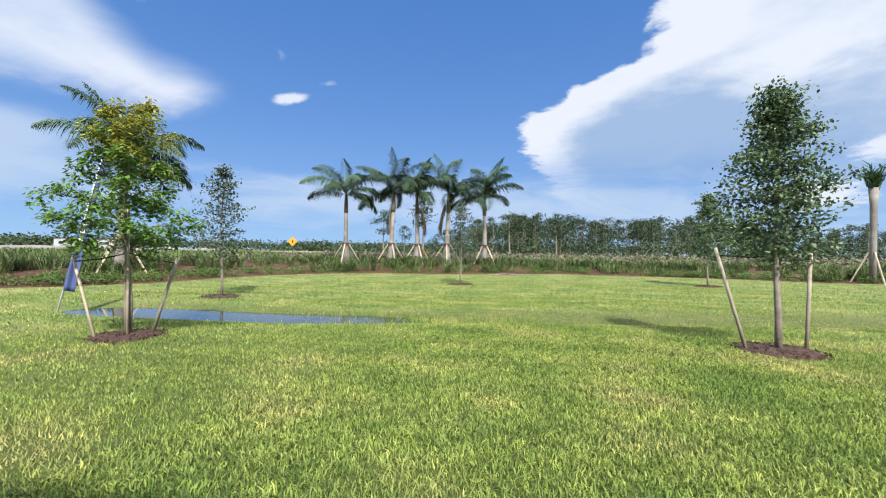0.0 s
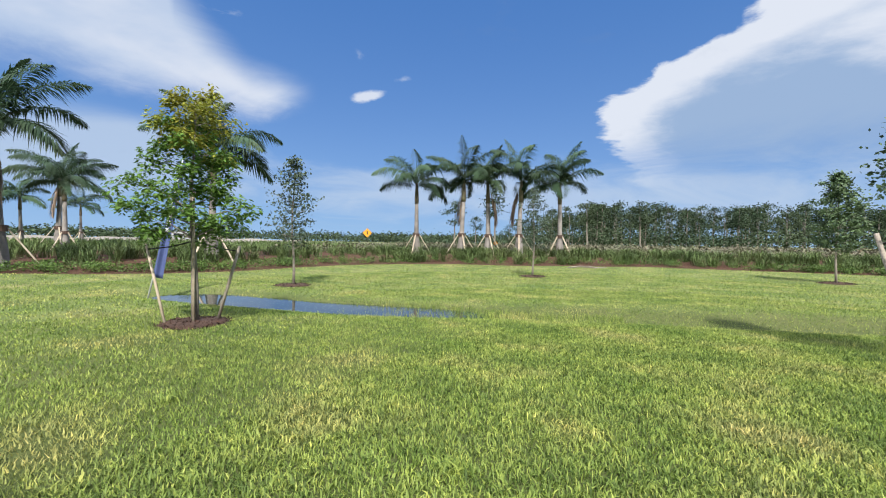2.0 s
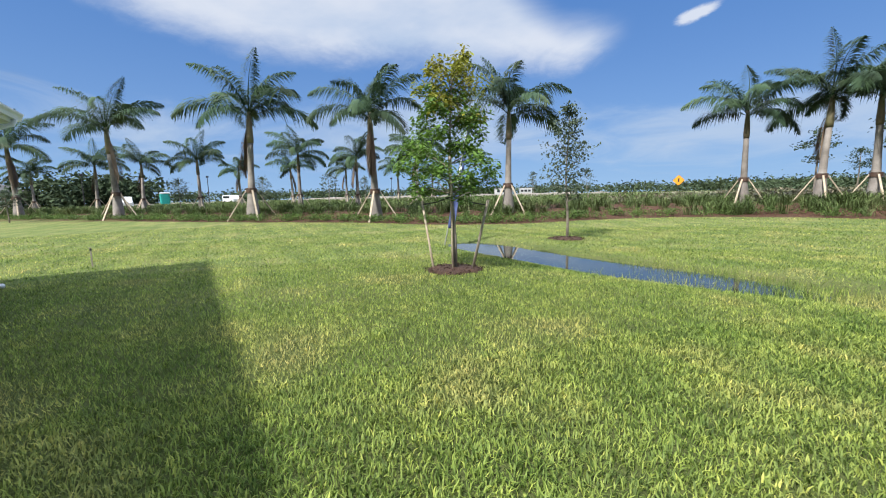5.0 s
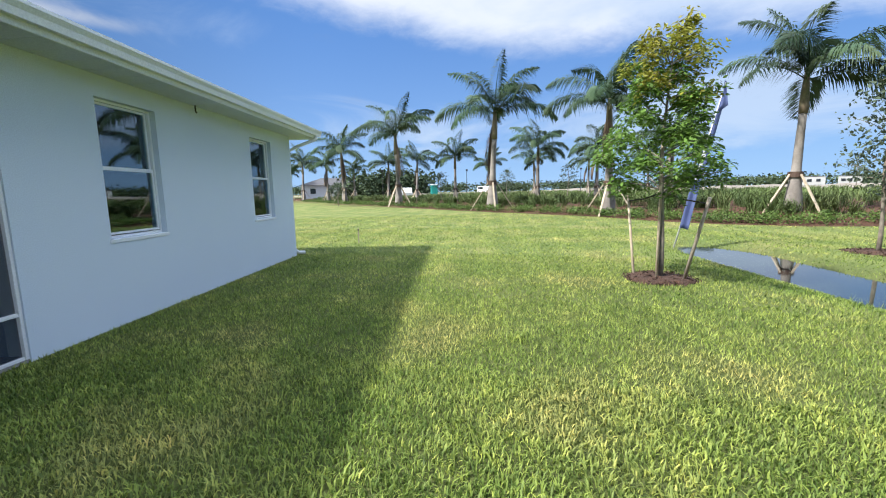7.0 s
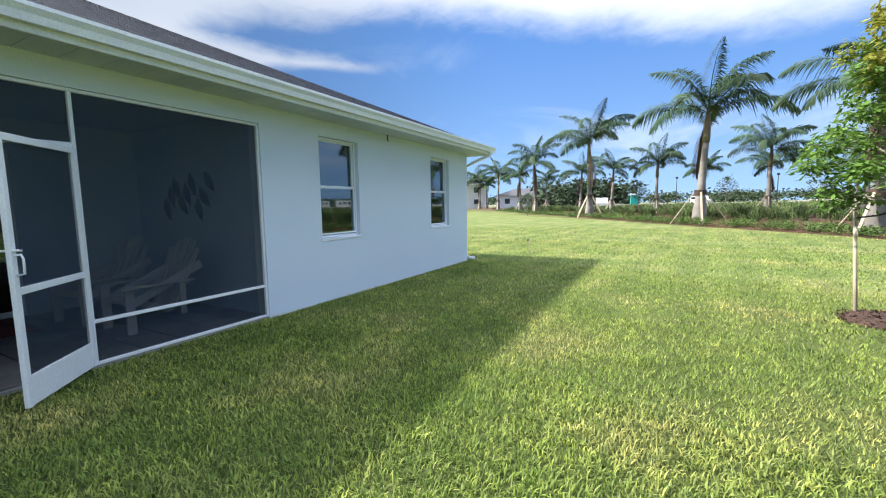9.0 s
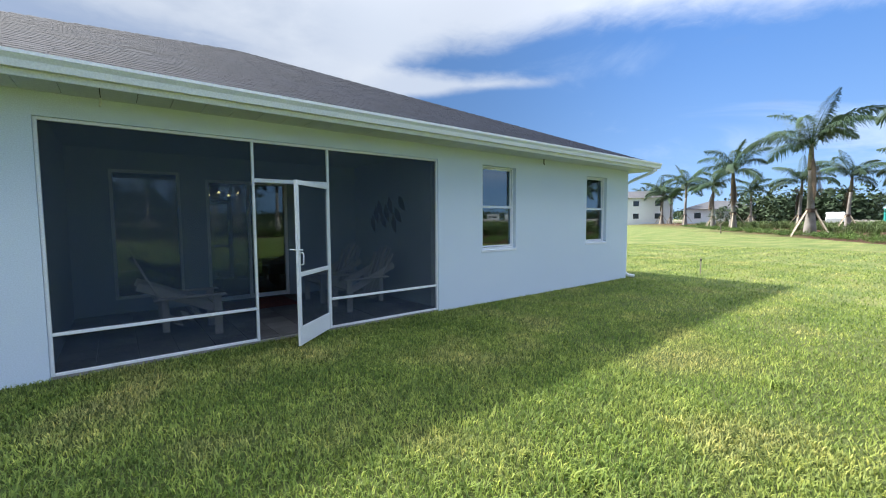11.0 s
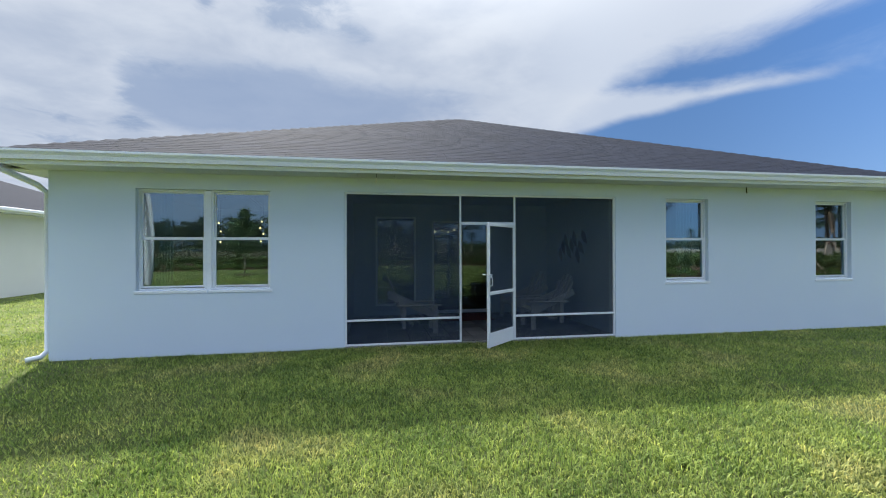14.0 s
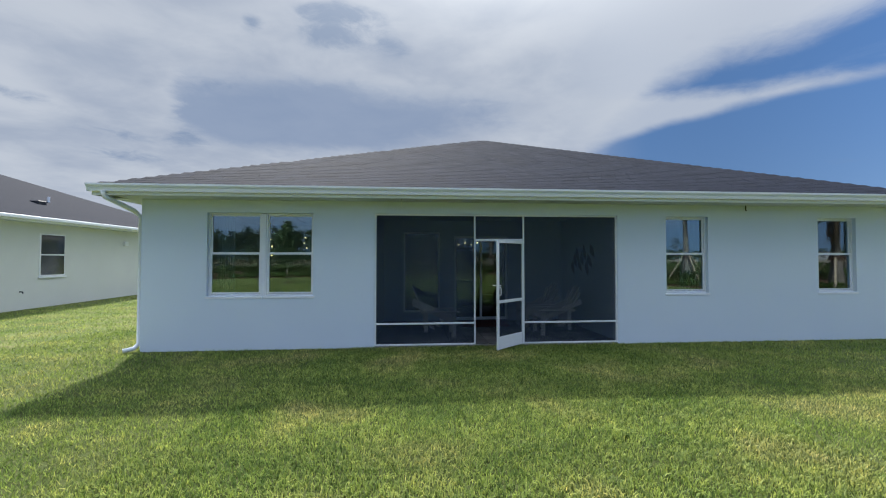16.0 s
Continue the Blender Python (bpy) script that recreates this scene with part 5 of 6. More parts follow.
# ---- woods and far tree line ----
def wood_tree(chunks_t, chunks_l, x, y, z, h, seed, pine):
    r = rng(seed)
    sides, hs = 6, np.array([0, 0.4, 0.75, 0.97]) * h
    rad = np.array([0.018, 0.014, 0.009, 0.003]) * h
    off = np.cumsum(r.normal(0, 0.012 * h, (4, 2)), 0)
    a = np.arange(sides) * 2 * np.pi / sides
    V = np.concatenate([np.stack([x + off[i, 0] + rad[i] * np.cos(a), y + off[i, 1] + rad[i] * np.sin(a), np.full(sides, z + hs[i] - 0.2)], -1) for i in range(4)])
    F = []
    for i in range(3):
        for k in range(sides):
            p, q = i * sides + k, i * sides + (k + 1) % sides
            F += [(p, q, q + sides), (p, q + sides, p + sides)]
    chunks_t.append((V, np.array(F)))
    n = int(r.integers(20, 30))
    # crown: an uneven dome of clumps
    u, th = r.random(n), r.uniform(0, 2 * np.pi, n)
    lo, wide = (0.52, 0.20) if pine else (0.18, 0.27)
    zz = z + h * (lo + (0.96 - lo) * u)
    rr = h * wide * np.sqrt(np.clip(1.05 - (2 * u - 0.9) ** 2, 0.05, 1)) * np.sqrt(r.random(n))
    c = np.stack([x + off[2, 0] + rr * np.cos(th), y + off[2, 1] + rr * np.sin(th), zz], -1)
    chunks_l.append(leaves(c, 36, (0.055 * h, 0.055 * h, 0.028 * h), 0.025 * h, seed + 1, 0.5, 1.5))


tr, lf = [], []
r0 = random.Random(8)


def wood_spot(az, d):
    return -math.sin(radians(az)) * d, math.cos(radians(az)) * d


def wood_rise(az):
    """How high the edge of the wood stands over the eye's level, in degrees."""
    return float(np.interp(az, (-70, -45, -34, -24, -14, -4, 1, 4, 8, 12), (2.4, 2.4, 3.0, 3.9, 4.5, 5.0, 4.6, 3.4, 2.0, 1.3)))


for i in range(250):
    az, d = r0.uniform(-66, 9), r0.uniform(66, 92)
    x, y = wood_spot(az, d)
    z = float(ground_z(x, y))
    h = max(2.6, 1.5 + d * math.tan(radians(wood_rise(az) + r0.uniform(-1.1, 0.7))) - z)
    wood_tree(tr, lf, x, y, z, h, 900 + 2 * i, r0.random() < 0.5)
for az, d, h in ((9.7, 54, 7.4), (15.2, 52, 5.9), (-2.2, 60, 6.6), (-8.4, 58, 6.2), (12.5, 60, 4.4)):
    x, y = wood_spot(az, d)
    wood_tree(tr, lf, x, y, float(ground_z(x, y)), h, int(1500 + az * 10), True)
for i in range(300):      # understorey
    az, d = r0.uniform(-68, 22), r0.uniform(62, 72)
    x, y = wood_spot(az, d)
    top = 1.0 + d * math.tan(radians(wood_rise(az) * 0.55))
    c = np.array([[x, y, float(ground_z(x, y)) + r0.uniform(0.3, max(0.8, top - 1.2))]])
    lf.append(leaves(c, 100, (1.5, 1.5, 0.55), 0.19, 2000 + i, 0.6))
V, F = joined(tr)
tagged(new("woodland_trunks", quick("woodland_trunks", V, F, BARK)), "slender trunks of distant pine woods", "trees", kind="stuff")
V, F = joined(lf)
tagged(new("woodland", quick("woodland", V, F, LEAF_PINE)), "dark green distant pine and oak woodland", "trees", kind="stuff")
# low tree line on the horizon
lf = []
for i in range(420):
    a = radians(r0.uniform(-20, 200))
    d = r0.uniform(260, 330)
    x, y = -math.sin(a) * d, math.cos(a) * d
    c = np.array([[x + r0.uniform(-5, 5), y, 2.2 + r0.uniform(0, 3.4)] for _ in range(3)])
    lf.append(leaves(c, 60, (6.0, 6.0, 1.2), 0.95, 3000 + i, 0.5))
V, F = joined(lf)
tagged(new("far_tree_line", quick("far_tree_line", V, F, LEAF_PINE)), "low dark tree line on the horizon", "trees", kind="stuff")
# a dome-shaped oak grove past the far houses
lf = []
for i in range(14):
    a, d = radians(r0.uniform(93, 104)), r0.uniform(95, 115)
    x, y = -math.sin(a) * d, math.cos(a) * d
    c = np.array([[x + r0.gauss(0, 2.5), y + r0.gauss(0, 2.5), r0.uniform(1.0, 5.6)] for _ in range(9)])
    lf.append(leaves(c, 70, (1.3, 1.3, 0.9), 0.5, 4000 + i, 0.5))
V, F = joined(lf)
tagged(new("oak_grove", quick("oak_grove", V, F, LEAF_PINE)), "rounded dark oak grove beyond the palms", "trees", kind="stuff")


# ---- the lawn's own blades ----
def lawn_mat():
    m = bpy.data.materials.new("lawn_blade")
    m.use_nodes = True
    nt = m.node_tree
    N, L = nt.nodes.new, nt.links.new
    b = nt.nodes["Principled BSDF"]
    b.inputs["Roughness"].default_value, b.inputs["Specular IOR Level"].default_value = 0.55, 0.22
    geo = N("ShaderNodeNewGeometry")

    def noise_(s, d):
        n = N("ShaderNodeTexNoise")
        n.inputs["Scale"].default_value, n.inputs["Detail"].default_value = s, d
        L(geo.outputs["Position"], n.inputs["Vector"])
        return n.outputs["Fac"]

    def ramp(v, *stops):
        r = N("ShaderNodeValToRGB")
        el = r.color_ramp.elements
        while len(el) < len(stops):
            el.new(0.5)
        for e, (p, c) in zip(el, stops):
            e.position, e.color = p, (*c, 1)
        L(v, r.inputs[0])
        return r.outputs[0]

    patch = ramp(noise_(0.75, 5), (0.32, LAWN_A), (0.52, LAWN_B), (0.68, LAWN_C))
    blade = ramp(geo.outputs["Random Per Island"], (0.0, (0.26, 0.33, 0.24)), (0.45, (0.90, 0.93, 0.90)), (0.88, (1.28, 1.22, 1.08)), (1.0, (1.95, 1.62, 1.6)))
    g = N("ShaderNodeMix")
    g.data_type, g.blend_type = "RGBA", "MULTIPLY"
    g.inputs[0].default_value = 1
    tuft = ramp(noise_(7.0, 4), (0.34, (0.70, 0.75, 0.70)), (0.66, (1.20, 1.16, 1.10)))
    gt = N("ShaderNodeMix")
    gt.data_type, gt.blend_type = "RGBA", "MULTIPLY"
    gt.inputs[0].default_value = 1
    L(patch, gt.inputs[6])
    L(tuft, gt.inputs[7])
    L(gt.outputs[2], g.inputs[6])
    L(blade, g.inputs[7])
    # mowing stripes run along the house
    mp = N("ShaderNodeMapping")
    mp.inputs["Rotation"].default_value = (0, 0, radians(4))
    L(geo.outputs["Position"], mp.inputs[0])
    wv = N("ShaderNodeTexWave")
    wv.bands_direction = "Y"
    wv.inputs["Scale"].default_value, wv.inputs["Distortion"].default_value = 0.29, 1.6
    wv.inputs["Detail"].default_value, wv.inputs["Detail Scale"].default_value = 3.0, 1.2
    L(mp.outputs[0], wv.inputs["Vector"])
    mow = ramp(wv.outputs["Fac"], (0.15, (0.92, 0.93, 0.93)), (0.85, (1.07, 1.06, 1.03)))
    gm = N("ShaderNodeMix")
    gm.data_type, gm.blend_type = "RGBA", "MULTIPLY"
    gm.inputs[0].default_value = 1
    L(g.outputs[2], gm.inputs[6])
    L(mow, gm.inputs[7])
    L(gm.outputs[2], b.inputs["Base Color"])
    t = N("ShaderNodeBsdfTranslucent")
    L(gm.outputs[2], t.inputs[0])
    mx = N("ShaderNodeMixShader")
    mx.inputs[0].default_value = 0.44
    L(b.outputs[0], mx.inputs[1])
    L(t.outputs[0], mx.inputs[2])
    L(mx.outputs[0], nt.nodes["Material Output"].inputs[0])
    return m


LAWN_A, LAWN_B, LAWN_C = (0.158, 0.238, 0.054), (0.265, 0.33, 0.088), (0.41, 0.395, 0.155)


def line_distance(x, y, line):
    best = np.full(x.shape, 1e9)
    for (ax, ay), (bx, by) in zip(line, line[1:]):
        dx, dy = bx - ax, by - ay
        s = np.clip(((x - ax) * dx + (y - ay) * dy) / (dx * dx + dy * dy), 0, 1)
        best = np.minimum(best, np.hypot(x - ax - s * dx, y - ay - s * dy))
    return best


def build_lawn():
    r = rng(99)
    mat = lawn_mat()
    rings = ((0, 3.1, 4000, 0.054, 0.0090), (3.1, 5.5, 2500, 0.052, 0.0125), (5.5, 9.5, 1050, 0.052, 0.017), (9.5, 16.5, 360, 0.052, 0.022), (16.5, 26, 90, 0.052, 0.035))
    mown = ((0.3, 0.2), (1.0, 2.8), (1.7, 5.4))      # the trodden middle of the back lawn
    chunks = []
    for lo, hi, density, length, width in rings:
        x0, x1, y0, y1 = -hi - 0.5, hi + 2.5, -hi, hi + 6
        n = int((x1 - x0) * (y1 - y0) * density)
        for c in range(0, n, 400000):
            k = min(400000, n - c)
            x, y = r.uniform(x0, x1, k), r.uniform(y0, y1, k)
            d = line_distance(x, y, mown)
            b = bed_distance(x, y)
            z = ground_z(x, y)
            ok = (d >= lo) & (d < hi) & (b < -0.02) & (z > PONDZ - 0.02)
            ok &= ~((y < WY + 0.03) & (x > WX0 - 0.02) & (x < WX1 + 0.02))
            ok &= ~((y < -1.4) & (x > 14.9))
            for mx, my, mr in ((-5.81, 5.96, 0.55), (4.9, 6.8, 0.6), (-8.5, 12.1, 0.5), (-1.22, 19.2, 0.5), (10.6, 21, 0.5)):
                ok &= np.hypot(x - mx, y - my) > mr
            ok &= r.random(k) > 0.8 * wet_zone(x, y)
            # thin bare spots
            for mx, my, mr in ((-0.75, 1.85, 0.13), (6.1, 1.1, 0.28), (-0.3, 3.4, 0.07)):
                ok &= (np.hypot(x - mx, (y - my) * 1.6) > mr) | (r.random(k) < 0.3)
            p = np.column_stack([x, y, z - 0.006])[ok]
            chunks.append(blades(p, length, width, 0.8, int(lo * 10) + c % 97, plain=lo > 3))
    # rank tufts in the lawn, and shoots standing in the shallow end of the pond
    for tx, ty, tr, n, ln in ((-0.80, 1.84, 0.12, 90, 0.07), (-0.25, 2.9, 0.07, 90, 0.09), (2.2, 1.2, 0.08, 90, 0.09), (6.1, 1.1, 0.2, 120, 0.07), (-3.0, 3.2, 0.08, 90, 0.09)):
        p = np.column_stack([r.normal(tx, tr, n), r.normal(ty, tr, n), np.zeros(n)])
        p[:, 2] = ground_z(p[:, 0], p[:, 1])
        chunks.append(blades(p, ln, 0.010, 1.0, n))
    p = np.column_stack([r.uniform(-5.0, 1.5, 9000), r.uniform(7.9, 10.9, 9000)])
    z = ground_z(p[:, 0], p[:, 1])
    ok = (z < PONDZ + 0.03) & (r.random(9000) < smooth_step(-5.0, -0.5, p[:, 0]) + 0.5 * smooth_step(PONDZ - 0.06, PONDZ, z))
    chunks.append(blades(np.column_stack([p, np.maximum(z, PONDZ - 0.05)])[ok], 0.13, 0.012, 0.5, 5, plain=True))
    V, F = joined(chunks)
    tagged(new("lawn_grass", quick("lawn_grass", V, F, mat)), "thick mown lawn grass, green with straw-coloured patches", "grass", kind="stuff")


build_lawn()

# ---- things on the porch and in the rooms ----
def adirondack(loc, rz, label):
    """A slatted garden chair with fanned back, wide arms and sloping stringers; it faces its own +x."""
    ch = thing("adirondack_chair", loc, label, "chair", "slatted chairs on the porch", rz)
    for y in (-0.27, 0.27):
        m = pose(0.30, y, 0.36, 0, 24, 0)
        part("stringer", box((-0.95, -0.013, -0.06), (0.06, 0.013, 0.05), 0.006, m), CHAIRWOOD, ch)
        part("front_leg", box((0.26, y * 1.08 - 0.013, 0), (0.36, y * 1.08 + 0.013, 0.54), 0.005), CHAIRWOOD, ch)
        part("back_post", box((-0.33, y * 1.08 - 0.013, 0.12), (-0.25, y * 1.08 + 0.013, 0.58), 0.005), CHAIRWOOD, ch)
        part("arm", box((-0.42, y * 1.16 - 0.06, 0.54), (0.42, y * 1.16 + 0.06, 0.562), 0.008), CHAIRWOOD, ch)
    for i in range(5):
        m = pose(0.31 - i * 0.115, 0, 0.40 - i * 0.05, 0, 24, 0)
        part("seat_slat", box((-0.05, -0.29, -0.01), (0.05, 0.29, 0.012), 0.004, m), CHAIRWOOD, ch)
    for i in range(5):
        k = i - 2
        m = pose(-0.20, k * 0.10, 0.22, k * -3.5, -24, 0)
        part("back_slat", box((-0.011, -0.045, 0), (0.011, 0.045, 0.94 - 0.035 * k * k), 0.006, m), CHAIRWOOD, ch)
    part("back_rail", box((-0.40, -0.27, 0.50), (-0.36, 0.27, 0.57), 0.005), CHAIRWOOD, ch)
    return ch


adirondack((1.15, -2.35, 0.056), 180, "weathered grey slatted garden chair on the porch")
adirondack((-1.45, -2.40, 0.056), 0, "weathered grey slatted garden chair facing another")
adirondack((-1.35, -3.45, 0.056), 8, "grey slatted garden chair near the porch back wall")
solid("doormat", box((-0.75, PY + 0.15, 0.053), (0.45, PY + 1.15, 0.066), 0.004), REDRUG, "red-brown rug before the sliding door", "rug")
art = thing("wall_art", (LAN0 + 0.012, -3.09, 1.73), "dark metal leaf sculpture hung on the porch wall", "wall art")
ra = random.Random(4)
for i in range(9):
    u, w = (i - 4) * 0.14, ((i % 3) - 1) * 0.17 + ra.uniform(-0.05, 0.05)
    bm = bmesh.new()
    pts = [(0, 0.0, -0.19), (0.012, 0.075, -0.06), (0.014, 0.085, 0.05), (0, 0.0, 0.19), (0.014, -0.085, 0.05), (0.012, -0.075, -0.06)]
    fr = [bm.verts.new(p) for p in pts]
    bk = [bm.verts.new((p[0] - 0.008, p[1], p[2])) for p in pts]
    bm.faces.new(fr)
    bm.faces.new(bk[::-1])
    for k in range(6):
        bm.faces.new((fr[k], bk[k], bk[(k + 1) % 6], fr[(k + 1) % 6]))
    ob = part("leaf", bm, METAL, art)
    ob.matrix_basis = pose(0.01, u, w, ra.uniform(10, 40))
part("stem", tube([(0.006, -0.45, -0.05), (0.006, 0, 0.03), (0.006, 0.45, -0.02)], 0.008, 5), METAL, art)

chand = thing("chandelier", (4.60, -3.05, 2.80), "hanging chandelier with warm round bulbs above a table", "lamp")
part("canopy_plate", tube([(0, 0, -0.04), (0, 0, 0)], 0.10, 12), METAL, chand)
for i, (x, y, z) in enumerate(((0.33, 0.34, -0.36), (0.40, 0.28, -0.50), (0.30, 0.32, -0.62), (0.37, 0.30, -0.80), (0.25, 0.36, -0.78), (0.27, 0.32, -0.98), (-0.33, -0.26, -0.55), (-0.30, -0.24, -0.68), (-0.36, -0.26, -0.80), (-0.31, -0.25, -0.95))):
    part("cord", tube([(x * 0.12, y * 0.12, -0.03), (x, y, -0.2), (x, y, z + 0.04)], 0.004, 5), METAL, chand)
    bm = bmesh.new()
    bmesh.ops.create_icosphere(bm, subdivisions=2, radius=0.019, matrix=Matrix.Translation((x, y, z)))
    part("bulb", bm, BULB, chand, "glowing warm bulb", True)
pend = thing("pendant_lamp", (0.0, -6.4, 2.80), "row of small pendant bulbs inside the main room", "lamp")
part("bar", box((-0.45, -0.02, -0.06), (0.45, 0.02, 0.0), 0.004), METAL, pend)
for i in range(5):
    x = -0.4 + 0.2 * i
    part("cord", tube([(x, 0, -0.06), (x, 0, -0.50 - 0.06 * (i % 2))], 0.004, 5), METAL, pend)
    bm = bmesh.new()
    bmesh.ops.create_icosphere(bm, subdivisions=2, radius=0.03, matrix=Matrix.Translation((x, 0, -0.54 - 0.06 * (i % 2))))
    part("bulb", bm, BULB, pend, "glowing warm bulb", True)
fan = thing("ceiling_fan", (-3.55, -3.3, 2.80), "ceiling fan with small warm lamps", "ceiling fan")
part("rod", tube([(0, 0, -0.26), (0, 0, 0)], 0.015, 8), METAL, fan)
part("motor", tube([(0, 0, -0.38), (0, 0, -0.34), (0, 0, -0.26)], [0.07, 0.11, 0.08], 14), METAL, fan, smooth=True)
for i in range(3):
    bm = bmesh.new()
    bmesh.ops.create_icosphere(bm, subdivisions=2, radius=0.035, matrix=Matrix.Translation((0.14 * math.cos(i * 2.1), 0.14 * math.sin(i * 2.1), -0.40)))
    part("lamp", bm, BULB, fan, "small lit lamp", True)
for i in range(4):
    part("blade", box((0.10, -0.06, -0.335), (0.62, 0.06, -0.327), 0.002, pose(0, 0, 0, 0, 0, 90 * i + 20)), DARKWOOD, fan)


def curtain(x0, x1, y, label):
    """A hanging curtain with vertical folds."""
    n = 40
    xs = np.linspace(x0, x1, n)
    ys = y + 0.03 * np.sin(np.arange(n) * 1.15)
    V = np.concatenate([np.stack([xs, ys, np.full(n, 0.10)], -1), np.stack([xs, ys * 1.0, np.full(n, 2.70)], -1)])
    i = np.arange(n - 1)
    me = quick("curtain", V, np.stack([i, i + 1, i + n + 1, i + n], -1), CLOTH)
    ob = solid("curtain", me, None, label, "curtain", smooth=True)
    md = ob.modifiers.new("thick", "SOLIDIFY")
    md.thickness = 0.004
    part("rod", tube([(x0 - 0.1, y, 2.71), (x1 + 0.1, y, 2.71)], 0.012, 6), METAL, ob)


curtain(-4.62, -4.10, WY - 0.40, "pale blue-green curtain drawn aside at a window")
curtain(-7.95, -7.45, WY - 0.40, "pale blue-green curtain hanging at a narrow window")
curtain(5.30, 5.62, WY - 0.45, "pale curtain gathered beside a dining room window")

# ---- neighbouring house ----
def simple_window(parent, m, w, h):
    """A small framed window; m places its centre, y is the outward way."""
    f = part("window", box((-w / 2, -0.04, -h / 2), (w / 2, 0.02, h / 2), 0.01, m), TRIM, parent)
    for z0, z1 in ((-h / 2 + 0.05, -0.02), (0.03, h / 2 - 0.05)):
        part("pane", box((-w / 2 + 0.05, -0.01, z0), (w / 2 - 0.05, 0.026, z1), 0, m), DARKGLASS, f)
    part("sill", box((-w / 2 - 0.05, -0.02, -h / 2 - 0.07), (w / 2 + 0.05, 0.05, -h / 2 - 0.002), 0.005, m), TRIM, f)


nb = thing("house", (15.0, -1.4, 0), "pale off-white stucco single-storey house with dark shingle roof", "house")
part("wall", box((0, -19, -0.3), (14, 0, 3.03)), CREAM, nb, "pale off-white stucco wall")
bm = bmesh.new()
v = [bm.verts.new(p) for p in ((-0.5, 0.5, 3.2), (14.5, 0.5, 3.2), (14.5, -19.5, 3.2), (-0.5, -19.5, 3.2), (7, -7.0, 6.1), (7, -12.0, 6.1))]
for f in ((0, 1, 4), (1, 2, 5, 4), (2, 3, 5), (3, 0, 4, 5), (3, 2, 1, 0)):
    bm.faces.new([v[i] for i in f])
part("roof", bm, SHINGLES, nb, "dark shingle hip roof")
for lo, hi in (((-0.52, -19.5, 3.0), (-0.5, 0.52, 3.2)), ((-0.52, 0.5, 3.0), (14.5, 0.52, 3.2))):
    part("fascia", box(lo, hi, 0.004), TRIM, nb)
part("gutter", box((-0.63, -19.5, 3.06), (-0.521, 0.5, 3.19), 0.02), TRIM, nb)
part("soffit", box((-0.5, -19.4, 3.005), (-0.002, 0.5, 3.028)), SOFFIT, nb)
simple_window(nb, pose(0, -8.28, 1.89, 0, 0, 90), 1.10, 1.55)
part("hose_bib", tube([(0.0, -7.0, 0.62), (-0.10, -7.0, 0.62), (-0.12, -7.0, 0.56)], 0.02, 6), METAL, nb)
part("vent_hood", box((-0.10, -12.3, 2.35), (0.0, -12.05, 2.55), 0.01), TRIM, nb)
part("roof_vent", box((1.3, -9.6, 3.75), (1.7, -9.2, 4.05), 0.03), METAL, nb)
part("vent_pipe", tube([(1.9, -10.4, 3.7), (1.9, -10.4, 4.35)], 0.05, 8), TRIM, nb)


# ---- far houses, site things and the field ----
def far_house(loc, rz, w, d, storeys, label):
    h = 2.9 * storeys
    ob = thing("house", loc, label, "house", "white houses across the field", rz)
    part("wall", box((-w / 2, -d / 2, -0.5), (w / 2, d / 2, h)), TRIM, ob)
    bm = bmesh.new()
    e = 0.5
    v = [bm.verts.new(p) for p in ((-w / 2 - e, d / 2 + e, h), (w / 2 + e, d / 2 + e, h), (w / 2 + e, -d / 2 - e, h), (-w / 2 - e, -d / 2 - e, h), (-w / 2 + d / 2, 0, h + d * 0.2), (w / 2 - d / 2, 0, h + d * 0.2))]
    for f in ((0, 4, 5, 1), (1, 5, 2), (2, 5, 4, 3), (3, 4, 0), (0, 1, 2, 3)):
        bm.faces.new([v[i] for i in f])
    part("roof", bm, GREYROOF, ob, "dark grey hip roof")
    for s in range(storeys):
        for k in range(3):
            x = (k - 1) * w * 0.3
            f = part("window", box((x - 0.7, d / 2 - 0.05, s * 2.9 + 0.9), (x + 0.7, d / 2 + 0.05, s * 2.9 + 2.3), 0.02), TRIM, ob)
            part("pane", box((x - 0.6, d / 2 - 0.02, s * 2.9 + 1.0), (x + 0.6, d / 2 + 0.06, s * 2.9 + 2.2)), DARKGLASS, f)
    return ob


far_house((-97, -45, 0.6), 115 - 180, 15, 9, 2, "white two-storey house with dark hip roof far off")
far_house((-99, -28, 0.6), 108 - 180, 13, 9, 1, "white single-storey house with wide dark roof far off")
far_house((-92, -62, 0.6), 120 - 180, 14, 9, 2, "white two-storey house beyond the palms")


def ground_at(az, d):
    x, y = 1 - math.sin(radians(az)) * d, 2.5 + math.cos(radians(az)) * d
    return x, y, float(ground_z(x, y))


# portable toilet
x, y, z = ground_at(93.0, 78)
pt = thing("portable_toilet", (x, y, z), "teal plastic portable toilet standing in the field", "toilet", rz=-80)
part("cabin", box((-0.6, -0.6, 0), (0.6, 0.6, 2.05), 0.04), TEAL, pt)
part("door", box((-0.42, 0.59, 0.12), (0.42, 0.63, 1.95), 0.02), TEAL, pt)
bm = box((-0.66, -0.66, 2.05), (0.66, 0.66, 2.3), 0.1)
part("roof", bm, PALECLOTH, pt, "pale translucent roof")
part("skid", box((-0.62, -0.62, -0.05), (0.62, 0.62, 0.06), 0.01), RUBBER, pt)


